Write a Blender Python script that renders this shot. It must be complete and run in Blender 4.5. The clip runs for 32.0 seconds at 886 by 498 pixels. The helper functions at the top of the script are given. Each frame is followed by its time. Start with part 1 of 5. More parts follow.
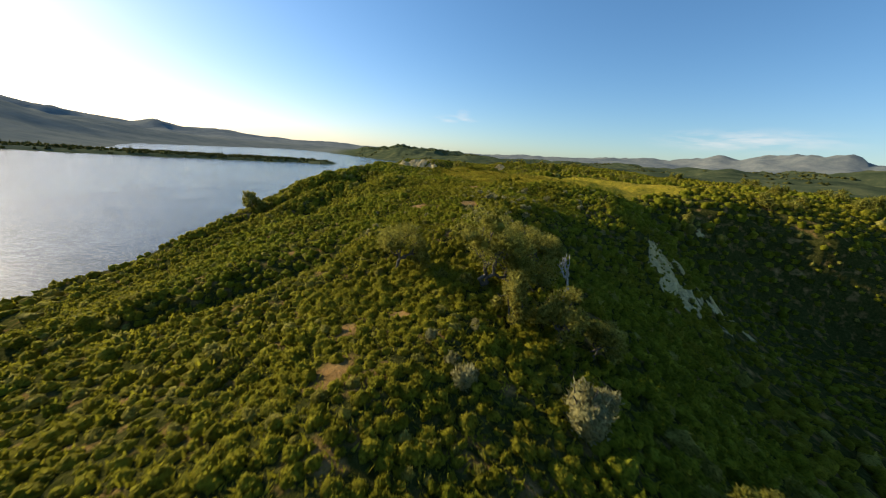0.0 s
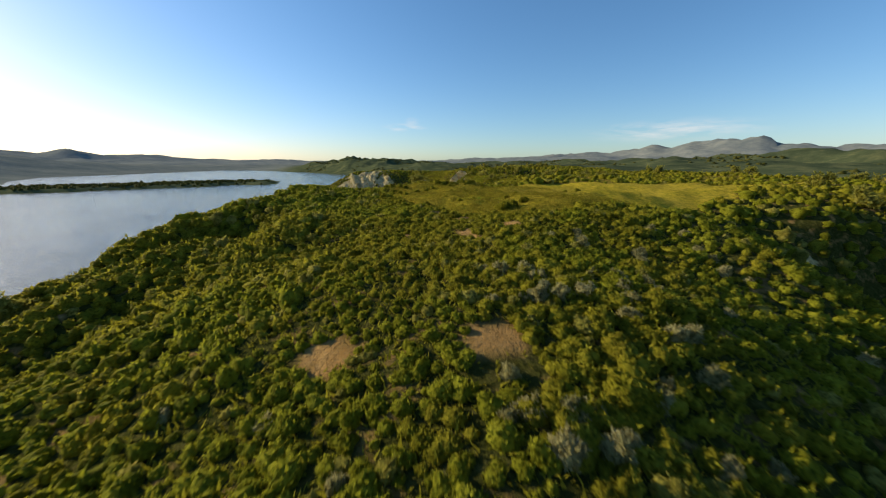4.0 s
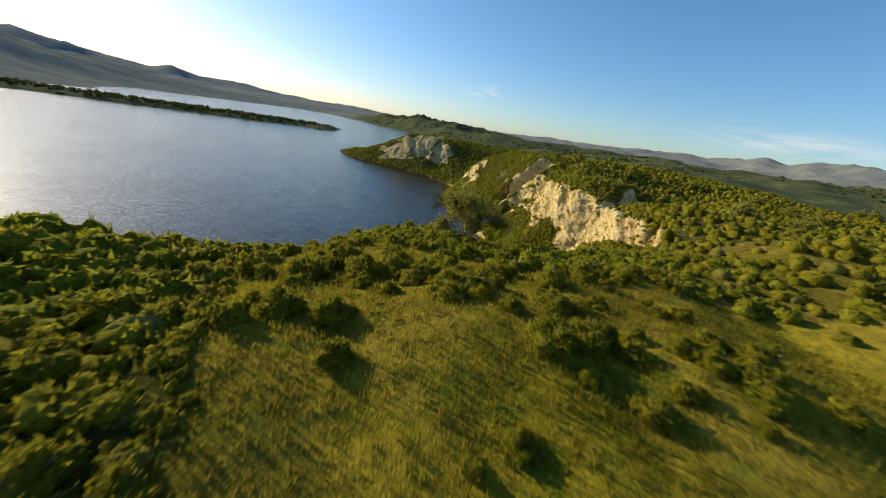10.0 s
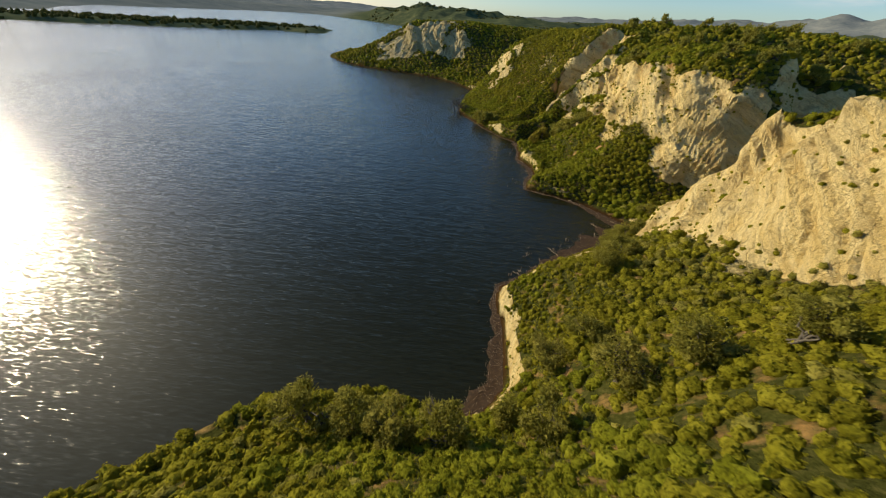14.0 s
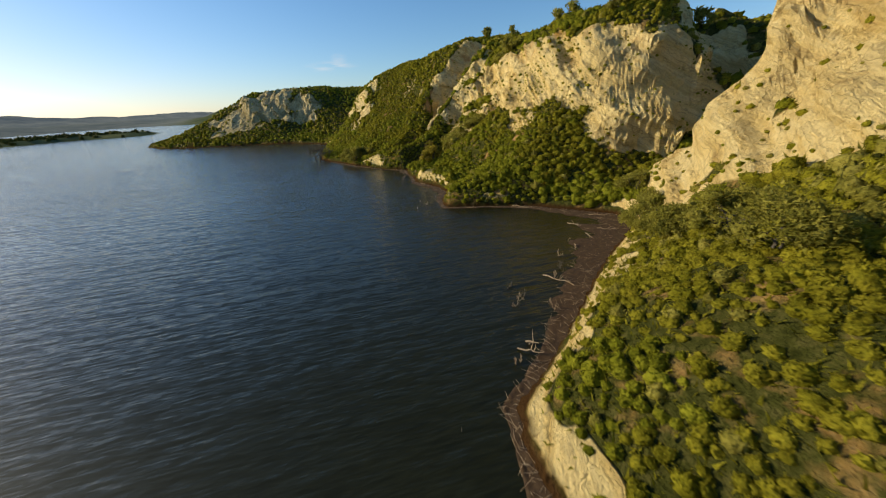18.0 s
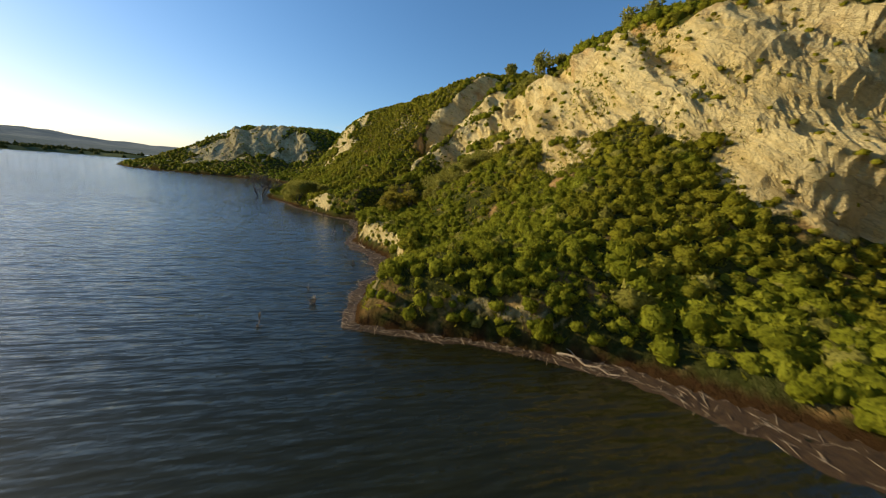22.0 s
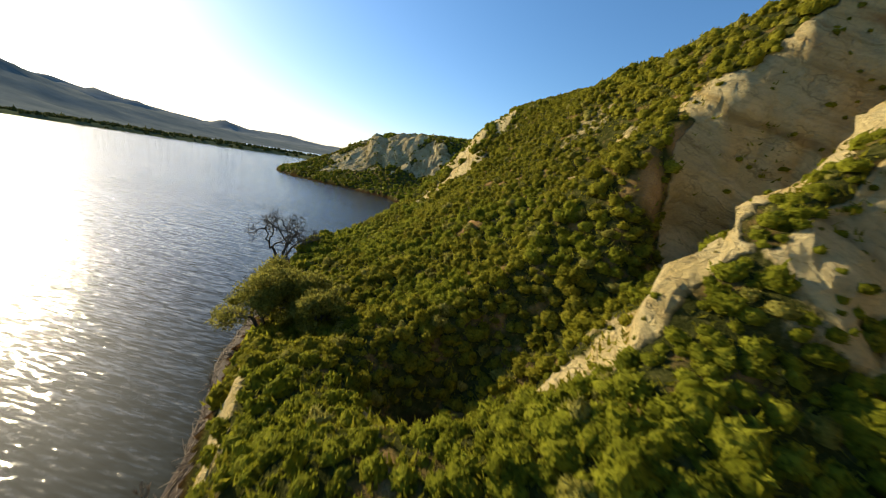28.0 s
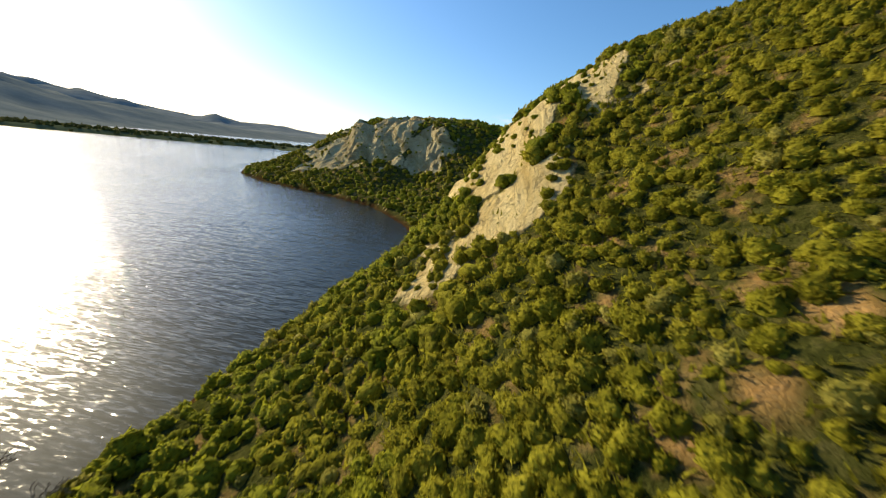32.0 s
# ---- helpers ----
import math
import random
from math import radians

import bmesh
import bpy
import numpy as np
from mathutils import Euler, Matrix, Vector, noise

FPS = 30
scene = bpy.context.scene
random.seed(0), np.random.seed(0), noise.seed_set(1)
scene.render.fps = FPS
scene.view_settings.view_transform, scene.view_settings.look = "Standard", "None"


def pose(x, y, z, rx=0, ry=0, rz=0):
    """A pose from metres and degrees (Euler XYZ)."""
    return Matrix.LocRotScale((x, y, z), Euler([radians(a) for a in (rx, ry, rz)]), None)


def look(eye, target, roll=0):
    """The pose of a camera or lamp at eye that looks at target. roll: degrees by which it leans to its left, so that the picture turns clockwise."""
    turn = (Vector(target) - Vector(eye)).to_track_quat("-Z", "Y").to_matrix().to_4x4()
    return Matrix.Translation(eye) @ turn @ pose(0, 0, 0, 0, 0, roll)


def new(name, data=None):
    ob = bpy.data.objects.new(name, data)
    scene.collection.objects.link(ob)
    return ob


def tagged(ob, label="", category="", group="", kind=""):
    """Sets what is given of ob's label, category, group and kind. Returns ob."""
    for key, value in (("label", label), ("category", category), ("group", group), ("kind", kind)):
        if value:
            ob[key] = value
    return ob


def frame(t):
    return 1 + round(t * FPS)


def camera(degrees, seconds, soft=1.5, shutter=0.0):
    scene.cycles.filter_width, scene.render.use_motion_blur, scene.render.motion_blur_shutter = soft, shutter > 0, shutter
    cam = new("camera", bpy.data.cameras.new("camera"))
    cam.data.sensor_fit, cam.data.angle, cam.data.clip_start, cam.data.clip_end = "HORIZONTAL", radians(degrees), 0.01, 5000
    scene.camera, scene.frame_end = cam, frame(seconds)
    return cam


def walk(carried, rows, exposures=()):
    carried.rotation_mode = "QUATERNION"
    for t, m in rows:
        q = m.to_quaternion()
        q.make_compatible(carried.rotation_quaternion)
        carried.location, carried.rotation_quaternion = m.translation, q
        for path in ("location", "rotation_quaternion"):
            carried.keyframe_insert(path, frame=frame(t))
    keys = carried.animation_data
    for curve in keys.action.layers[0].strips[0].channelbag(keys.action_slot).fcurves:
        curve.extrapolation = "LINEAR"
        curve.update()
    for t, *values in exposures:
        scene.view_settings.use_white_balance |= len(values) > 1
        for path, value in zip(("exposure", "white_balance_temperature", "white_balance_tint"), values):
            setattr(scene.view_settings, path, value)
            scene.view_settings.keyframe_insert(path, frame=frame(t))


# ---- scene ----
cam = camera(105.4, 32.0, soft=1.1, shutter=0.32)
PATH = [  # seconds, eye, yaw to the left from +y, pitch up, roll to the left
    (0, (3.85, -156.33, 35.88), -0.08, -15.49, 4.47),
    (0.5, (3.67, -152.09, 35.98), -0.42, -15.65, 3.42),
    (1, (3.54, -147.81, 35.92), -1.04, -15.57, 2.56),
    (1.5, (3.45, -143.49, 35.96), -1.89, -15.43, 1.86),
    (2, (3.39, -139.10, 36.13), -2.94, -15.34, 1.29),
    (2.5, (3.40, -134.64, 36.20), -4.11, -15.13, 0.93),
    (3, (3.41, -130.13, 36.22), -5.18, -14.71, 0.72),
    (3.5, (3.45, -125.53, 36.30), -6.03, -14.37, 0.37),
    (4, (3.48, -120.81, 36.58), -6.61, -14.10, 0.04),
    (4.5, (3.55, -115.96, 36.97), -6.93, -13.90, -0.18),
    (5, (3.75, -110.95, 37.41), -7.00, -13.76, -0.24),
    (5.5, (4.13, -105.76, 37.80), -6.81, -13.69, -0.07),
    (6, (4.73, -100.39, 38.08), -6.38, -13.68, 0.42),
    (6.5, (5.44, -94.85, 38.26), -5.69, -13.88, 1.27),
    (7, (6.02, -89.27, 38.50), -4.99, -14.28, 1.95),
    (7.5, (6.47, -83.67, 38.75), -4.26, -14.68, 3.11),
    (8, (6.78, -78.10, 39.04), -3.20, -15.45, 4.52),
    (8.5, (7.04, -72.53, 39.30), -1.89, -16.33, 6.16),
    (9, (7.22, -66.97, 39.27), -0.37, -17.41, 7.74),
    (9.5, (7.20, -61.46, 39.19), 0.66, -18.57, 8.88),
    (10, (6.92, -56.06, 38.92), 1.60, -19.72, 9.72),
    (10.5, (6.40, -50.80, 38.61), 2.49, -21.32, 10.22),
    (11, (5.72, -45.72, 38.25), 3.27, -23.29, 10.18),
    (11.5, (4.78, -40.91, 37.75), 3.81, -25.18, 9.72),
    (12, (3.79, -36.20, 37.46), 4.27, -27.40, 8.71),
    (12.5, (2.93, -31.66, 36.73), 4.63, -29.86, 7.33),
    (13, (2.38, -27.31, 35.55), 4.65, -32.29, 6.18),
    (13.5, (1.69, -23.33, 33.79), 4.06, -33.88, 5.04),
    (14, (0.97, -19.66, 31.78), 3.33, -34.46, 4.47),
    (14.5, (0.41, -16.19, 29.61), 2.34, -34.82, 3.52),
    (15, (-0.11, -12.96, 27.24), 0.72, -34.53, 2.21),
    (15.5, (-0.45, -9.87, 24.75), -1.44, -33.61, 0.71),
    (16, (-0.52, -6.75, 22.29), -4.00, -32.13, -0.79),
    (16.5, (-0.34, -3.49, 19.98), -6.80, -30.17, -2.09),
    (17, (-0.02, 0.01, 17.91), -9.68, -27.79, -3.01),
    (17.5, (0.45, 3.66, 15.95), -12.52, -25.34, -3.51),
    (18, (1.14, 7.47, 14.14), -15.17, -22.99, -3.49),
    (18.5, (2.25, 11.41, 12.68), -16.92, -21.16, -3.34),
    (19, (3.67, 15.38, 11.38), -17.83, -19.92, -3.11),
    (19.5, (5.20, 19.30, 10.07), -18.49, -18.42, -2.61),
    (20, (7.01, 23.15, 9.04), -18.80, -16.87, -1.63),
    (20.5, (8.86, 27.02, 8.32), -18.84, -15.13, -0.34),
    (21, (10.80, 30.85, 7.81), -18.21, -13.67, 1.35),
    (21.5, (12.78, 34.69, 7.55), -16.92, -12.59, 3.19),
    (22, (14.67, 38.62, 7.43), -15.25, -11.73, 4.89),
    (22.5, (16.47, 42.64, 7.46), -13.37, -11.16, 6.44),
    (23, (18.18, 46.76, 7.76), -11.01, -10.93, 7.85),
    (23.5, (19.69, 50.97, 8.15), -8.37, -10.73, 9.38),
    (24, (20.92, 55.33, 8.67), -5.69, -10.46, 10.61),
    (24.5, (21.93, 59.76, 9.33), -3.02, -10.49, 11.63),
    (25, (22.60, 64.20, 10.09), -1.03, -10.66, 12.14),
    (25.5, (22.84, 68.57, 10.91), 0.56, -10.93, 12.62),
    (26, (22.82, 72.77, 11.78), 2.45, -11.34, 12.64),
    (26.5, (22.48, 76.88, 12.57), 4.30, -11.82, 11.97),
    (27, (21.56, 81.03, 12.93), 5.98, -12.17, 11.11),
    (27.5, (20.32, 85.11, 12.98), 7.45, -12.48, 10.16),
    (28, (18.96, 89.15, 12.96), 8.64, -12.76, 9.20),
    (28.5, (17.69, 93.23, 13.08), 9.49, -13.06, 8.31),
    (29, (16.71, 97.39, 13.55), 9.94, -13.40, 7.58),
    (29.5, (15.67, 101.55, 14.09), 10.15, -13.86, 7.05),
    (30, (14.58, 105.69, 14.74), 10.17, -14.41, 6.54),
    (30.5, (13.51, 109.75, 15.44), 9.92, -14.85, 6.24),
    (31, (12.54, 113.73, 16.00), 9.57, -15.26, 5.92),
    (31.5, (11.75, 117.62, 16.34), 9.19, -15.53, 5.74),
    (32, (11.12, 121.46, 16.45), 8.80, -15.70, 5.95),
]
walk(cam, [(t, pose(*eye, 90, 0, yaw) @ pose(0, 0, 0, pitch) @ pose(0, 0, 0, 0, 0, roll)) for t, eye, yaw, pitch, roll in PATH],
     exposures=[(0, 0.42), (6, 0.32), (10, 0.36), (12, 0.42), (14, 0.26), (20, 0.24), (24, 0.4), (28, 0.55), (32, 0.64)])

# ---- light: a low late-afternoon sun over the lake, clear sky ----
SUN_AZ, SUN_EL = -64.5, 20.0        # degrees from +y towards +x, and above the horizon
world = bpy.data.worlds.new("sky")
scene.world = world
world.use_nodes = True
wn = world.node_tree.nodes
sky = wn.new("ShaderNodeTexSky")
sky.sky_type = "NISHITA"
sky.sun_disc = False
sky.sun_elevation, sky.sun_rotation = radians(SUN_EL), radians(SUN_AZ)
sky.air_density, sky.dust_density, sky.ozone_density = 1.0, 0.45, 3.2
wn["Background"].inputs["Strength"].default_value = 0.112
grey_of = wn.new("ShaderNodeRGBToBW")
world.node_tree.links.new(sky.outputs["Color"], grey_of.inputs[0])
shade = wn.new("ShaderNodeMapRange")
shade.inputs["From Min"].default_value, shade.inputs["From Max"].default_value = 1.5, 7.0
world.node_tree.links.new(grey_of.outputs[0], shade.inputs["Value"])
hue = wn.new("ShaderNodeMix")
hue.data_type = "RGBA"
hue.inputs[6].default_value, hue.inputs[7].default_value = (0.74, 1.02, 1.16, 1.0), (1.0, 0.97, 1.04, 1.0)
world.node_tree.links.new(shade.outputs[0], hue.inputs[0])
tint = wn.new("ShaderNodeMix")
tint.data_type, tint.blend_type = "RGBA", "MULTIPLY"
tint.inputs[0].default_value = 1.0
world.node_tree.links.new(hue.outputs[2], tint.inputs[7])
world.node_tree.links.new(sky.outputs["Color"], tint.inputs[6])
world.node_tree.links.new(tint.outputs[2], wn["Background"].inputs["Color"])
lamp = bpy.data.lights.new("sun", "SUN")
lamp.energy, lamp.angle, lamp.color = 5.0, radians(0.6), (1.0, 0.855, 0.58)
sun_ob = new("sun", lamp)
_ca, _ce = radians(SUN_AZ), radians(SUN_EL)
sun_ob.matrix_world = look((0, 0, 200), (-math.sin(_ca) * math.cos(_ce), -math.cos(_ca) * math.cos(_ce), 200 - math.sin(_ce)))


# ---- materials ----
class Nodes:
    """A node material under construction."""

    def __init__(self, name):
        self.mat = bpy.data.materials.new(name)
        self.mat.use_nodes = True
        self.t = self.mat.node_tree
        self.bsdf = self.t.nodes["Principled BSDF"]
        self.out = self.t.nodes["Material Output"]

    def add(self, kind, **inputs):
        n = self.t.nodes.new(kind)
        for key, value in inputs.items():
            key = key.replace("_", " ")
            if isinstance(value, bpy.types.NodeSocket):
                self.t.links.new(value, n.inputs[key])
            else:
                n.inputs[key].default_value = value
        return n

    def link(self, a, b):
        self.t.links.new(a, b)

    def place(self):
        return self.t.nodes.new("ShaderNodeNewGeometry").outputs["Position"]

    def stretched(self, scale):
        m = self.t.nodes.new("ShaderNodeMapping")
        self.link(self.place(), m.inputs["Vector"])
        m.inputs["Scale"].default_value = scale
        return m.outputs["Vector"]

    def noise(self, scale, detail=3.0, rough=0.55, vector=None):
        n = self.add("ShaderNodeTexNoise", Scale=scale, Detail=detail, Roughness=rough)
        self.link(vector or self.place(), n.inputs["Vector"])
        return n.outputs["Fac"]

    def ramp(self, fac, stops):
        n = self.t.nodes.new("ShaderNodeValToRGB")
        e = n.color_ramp.elements
        while len(e) < len(stops):
            e.new(0.5)
        for k, (at, c) in zip(e, stops):
            k.position, k.color = at, (*c, 1.0) if len(c) == 3 else c
        self.link(fac, n.inputs["Fac"])
        return n.outputs["Color"]

    def mix(self, fac, a, b, how="MIX"):
        n = self.t.nodes.new("ShaderNodeMix")
        n.data_type, n.blend_type = "RGBA", how
        for sock, value in ((n.inputs[0], fac), (n.inputs[6], a), (n.inputs[7], b)):
            if isinstance(value, bpy.types.NodeSocket):
                self.link(value, sock)
            else:
                sock.default_value = value if not isinstance(value, tuple) else (*value, 1.0)
        return n.outputs[2]

    def maths(self, op, a, b=0.5, c=None):
        n = self.t.nodes.new("ShaderNodeMath")
        n.operation = op
        for sock, value in zip(n.inputs, (a, b) if c is None else (a, b, c)):
            if isinstance(value, bpy.types.NodeSocket):
                self.link(value, sock)
            else:
                sock.default_value = value
        return n.outputs[0]

    def span(self, value, lo, hi):
        n = self.add("ShaderNodeMapRange", Value=value)
        n.inputs[1].default_value, n.inputs[2].default_value = lo, hi
        return n.outputs[0]

    def bump(self, height, strength, distance):
        n = self.add("ShaderNodeBump", Height=height, Strength=strength, Distance=distance)
        self.link(n.outputs["Normal"], self.bsdf.inputs["Normal"])
        return n

    def done(self, colour=None, rough=0.8, spec=0.2, metal=0.0):
        if isinstance(colour, bpy.types.NodeSocket):
            self.link(colour, self.bsdf.inputs["Base Color"])
        elif colour:
            self.bsdf.inputs["Base Color"].default_value = (*colour, 1.0)
        if isinstance(rough, bpy.types.NodeSocket):
            self.link(rough, self.bsdf.inputs["Roughness"])
        else:
            self.bsdf.inputs["Roughness"].default_value = rough
        self.bsdf.inputs["Specular IOR Level"].default_value = spec
        self.bsdf.inputs["Metallic"].default_value = metal
        return self.mat


def leaf_material(name, dark, mid, light, patch, through_share=0.42):
    """Leaves: each leaf differs a little, whole patches of plants more; light passes through them in part."""
    n = Nodes(name)
    one = n.t.nodes.new("ShaderNodeNewGeometry").outputs["Random Per Island"]
    c = n.ramp(one, [(0.0, dark), (0.45, mid), (1.0, light)])
    big = n.noise(0.35, 3.0, 0.6)
    c = n.mix(n.span(big, 0.44, 0.66), c, patch)
    fine = n.noise(1.7, 2.0)
    c = n.mix(n.span(fine, 0.3, 0.75), c, n.mix(0.5, c, dark))
    own = n.noise(0.9, 1.0, 0.4)
    c = n.mix(n.span(own, 0.52, 0.7), c, n.mix(0.55, c, light))
    c = n.mix(n.span(own, 0.46, 0.3), c, n.mix(0.6, c, dark))
    leaf_gaps = n.noise(6.5, 3.0, 0.65)
    # shade between leaves put into the colour: hollows near-black, raised spots lighter
    c = n.mix(n.span(leaf_gaps, 0.5, 0.36), c, n.mix(0.7, c, (0.012, 0.014, 0.003)))
    c = n.mix(n.span(leaf_gaps, 0.56, 0.7), c, n.mix(0.5, c, light))
    n.bump(n.maths("ADD", leaf_gaps, n.maths("MULTIPLY", n.noise(19.0, 2.0, 0.6), 0.4)), 1.0, 0.16)
    n.done(c, 0.9, 0.06)
    tr = n.add("ShaderNodeBsdfTranslucent", Color=n.mix(0.4, c, light))
    m = n.t.nodes.new("ShaderNodeMixShader")
    m.inputs[0].default_value = through_share
    n.link(n.bsdf.outputs[0], m.inputs[1])
    n.link(tr.outputs[0], m.inputs[2])
    n.link(m.outputs[0], n.out.inputs["Surface"])
    return n.mat


def soil_colours(n):
    a = n.ramp(n.noise(0.6, 5.0, 0.6), [(0.25, (0.25, 0.135, 0.042)), (0.5, (0.39, 0.225, 0.075)), (0.8, (0.49, 0.32, 0.125))])
    return n.mix(n.span(n.noise(9.0, 3.0), 0.45, 0.85), a, (0.22, 0.155, 0.08))


def ground_material():
    """Earth under the scrub, meadow grass, bare sandstone where it is steep, wet mud by the water."""
    n = Nodes("ground")
    geo = n.t.nodes.new("ShaderNodeNewGeometry")
    att = {}
    for key in ("meadow", "rock", "green", "mud", "bare"):
        a = n.t.nodes.new("ShaderNodeAttribute")
        a.attribute_name = key
        att[key] = a.outputs["Fac"]
    soil = soil_colours(n)
    litter = n.ramp(n.noise(2.2, 6.0, 0.65), [(0.3, (0.028, 0.032, 0.007)), (0.5, (0.055, 0.057, 0.013)), (0.72, (0.11, 0.098, 0.03))])
    soil = n.mix(n.maths("MAXIMUM", n.span(n.noise(0.5, 4.0, 0.6), 0.54, 0.74), att["bare"]), litter, soil)
    grass = n.ramp(n.noise(1.1, 7.0, 0.7), [(0.28, (0.13, 0.13, 0.014)), (0.46, (0.32, 0.26, 0.024)), (0.6, (0.50, 0.36, 0.035)), (0.78, (0.56, 0.41, 0.10))])
    fresh = n.ramp(n.noise(1.3, 7.0, 0.7), [(0.28, (0.095, 0.092, 0.008)), (0.46, (0.205, 0.178, 0.013)), (0.6, (0.345, 0.268, 0.021)), (0.78, (0.43, 0.32, 0.044))])
    fresh = n.mix(n.span(n.noise(0.45, 3.0, 0.6), 0.56, 0.66), fresh, (0.14, 0.18, 0.014))
    grass = n.mix(n.span(n.add("ShaderNodeSeparateXYZ", Vector=n.place()).outputs[0], 14.0, 46.0), fresh, grass)
    grass = n.mix(n.span(n.noise(0.11, 3.0, 0.6), 0.42, 0.68), grass, n.mix(0.3, grass, (0.36, 0.24, 0.06)))
    grass = n.mix(n.span(n.noise(14.0, 2.0), 0.45, 0.8), grass, n.mix(0.5, grass, (0.04, 0.055, 0.01)))
    at = n.add("ShaderNodeSeparateXYZ", Vector=n.place()).outputs
    bed = n.maths("ADD", at[2], n.maths("ADD", n.maths("MULTIPLY", at[1], -0.62), n.maths("MULTIPLY", at[0], 0.2)))
    bed = n.maths("ADD", bed, n.maths("MULTIPLY", n.noise(0.16, 3.0), 3.0))
    along = n.maths("MULTIPLY", n.maths("ADD", at[0], at[1]), 0.1)
    layer = n.add("ShaderNodeCombineXYZ", X=along, Y=n.maths("MULTIPLY", at[2], 0.05), Z=bed).outputs[0]
    strata = n.noise(0.8, 4.0, 0.6, layer)
    fine_bed = n.noise(3.4, 3.0, 0.6, layer)
    cell = n.add("ShaderNodeTexVoronoi", Scale=0.8)
    n.link(n.place(), cell.inputs["Vector"])
    rock = n.ramp(strata, [(0.28, (0.54, 0.37, 0.125)), (0.44, (0.74, 0.555, 0.225)), (0.58, (0.83, 0.66, 0.31)), (0.76, (0.66, 0.465, 0.165))])
    rock = n.mix(n.span(fine_bed, 0.5, 0.72), rock, n.mix(0.4, rock, (0.34, 0.23, 0.10)))
    rock = n.mix(n.maths("MULTIPLY", n.span(n.noise(0.22, 4.0, 0.6), 0.56, 0.7), n.span(at[2], 19.0, 27.0)), rock, (0.50, 0.25, 0.07))
    rock = n.mix(n.span(n.noise(0.09, 3.0), 0.5, 0.7), rock, n.mix(0.3, rock, (0.42, 0.36, 0.22)))
    crack = n.t.nodes.new("ShaderNodeTexVoronoi")
    crack.feature = "DISTANCE_TO_EDGE"
    crack.inputs["Scale"].default_value = 0.75
    wobble = n.add("ShaderNodeCombineXYZ", X=n.maths("MULTIPLY_ADD", n.noise(0.9, 3.0), 1.3, n.maths("MULTIPLY", along, 4.0)), Y=n.maths("MULTIPLY", at[2], 0.2), Z=n.maths("MULTIPLY_ADD", n.noise(1.1, 4.0), 1.6, bed)).outputs[0]
    n.link(wobble, crack.inputs["Vector"])
    split = n.span(crack.outputs["Distance"], 0.05, 0.005)
    rock = n.mix(n.maths("MULTIPLY", split, n.maths("MULTIPLY", n.span(n.noise(0.3, 3.0), 0.42, 0.6), 0.45)), rock, (0.17, 0.11, 0.045))
    rock = n.mix(n.span(n.noise(3.5, 6.0, 0.7), 0.46, 0.7), rock, n.mix(0.3, rock, (0.26, 0.19, 0.11)))
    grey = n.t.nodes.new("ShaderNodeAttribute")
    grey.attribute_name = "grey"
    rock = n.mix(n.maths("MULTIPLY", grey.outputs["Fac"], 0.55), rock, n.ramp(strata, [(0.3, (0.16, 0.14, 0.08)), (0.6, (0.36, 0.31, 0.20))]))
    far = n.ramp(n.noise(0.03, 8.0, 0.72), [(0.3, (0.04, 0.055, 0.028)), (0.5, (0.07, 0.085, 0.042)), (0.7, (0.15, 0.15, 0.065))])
    # haze over the distant ranges, put into their base colour as blue-grey
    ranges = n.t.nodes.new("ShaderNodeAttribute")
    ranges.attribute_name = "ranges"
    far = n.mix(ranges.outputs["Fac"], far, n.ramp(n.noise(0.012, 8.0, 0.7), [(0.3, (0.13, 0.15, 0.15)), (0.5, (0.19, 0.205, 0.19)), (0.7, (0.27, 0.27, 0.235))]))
    c = n.mix(n.span(att["meadow"], 0.25, 0.75), soil, grass)
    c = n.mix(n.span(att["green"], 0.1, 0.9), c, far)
    edge = n.maths("ADD", att["rock"], n.maths("MULTIPLY_ADD", n.noise(1.3, 4.0), 0.5, -0.25))
    c = n.mix(n.span(edge, 0.38, 0.55), c, rock)
    c = n.mix(n.span(att["mud"], 0.2, 0.9), c, (0.05, 0.026, 0.010))
    h = n.maths("ADD", n.noise(1.6, 8.0, 0.65), n.maths("MULTIPLY", n.noise(11.0, 4.0, 0.6), 0.35))
    h = n.maths("ADD", h, n.maths("MULTIPLY", n.span(edge, 0.38, 0.55), n.maths("ADD", n.maths("MULTIPLY_ADD", split, -0.3, n.maths("MULTIPLY", cell.outputs["Distance"], 0.7)), n.maths("ADD", n.maths("MULTIPLY", fine_bed, 0.9), n.noise(3.2, 9.0, 0.75)))))
    h = n.maths("MULTIPLY", h, n.maths("SUBTRACT", 1.0, att["green"]))
    n.bump(h, 0.9, 0.5)
    return n.done(c, 0.95, 0.0)


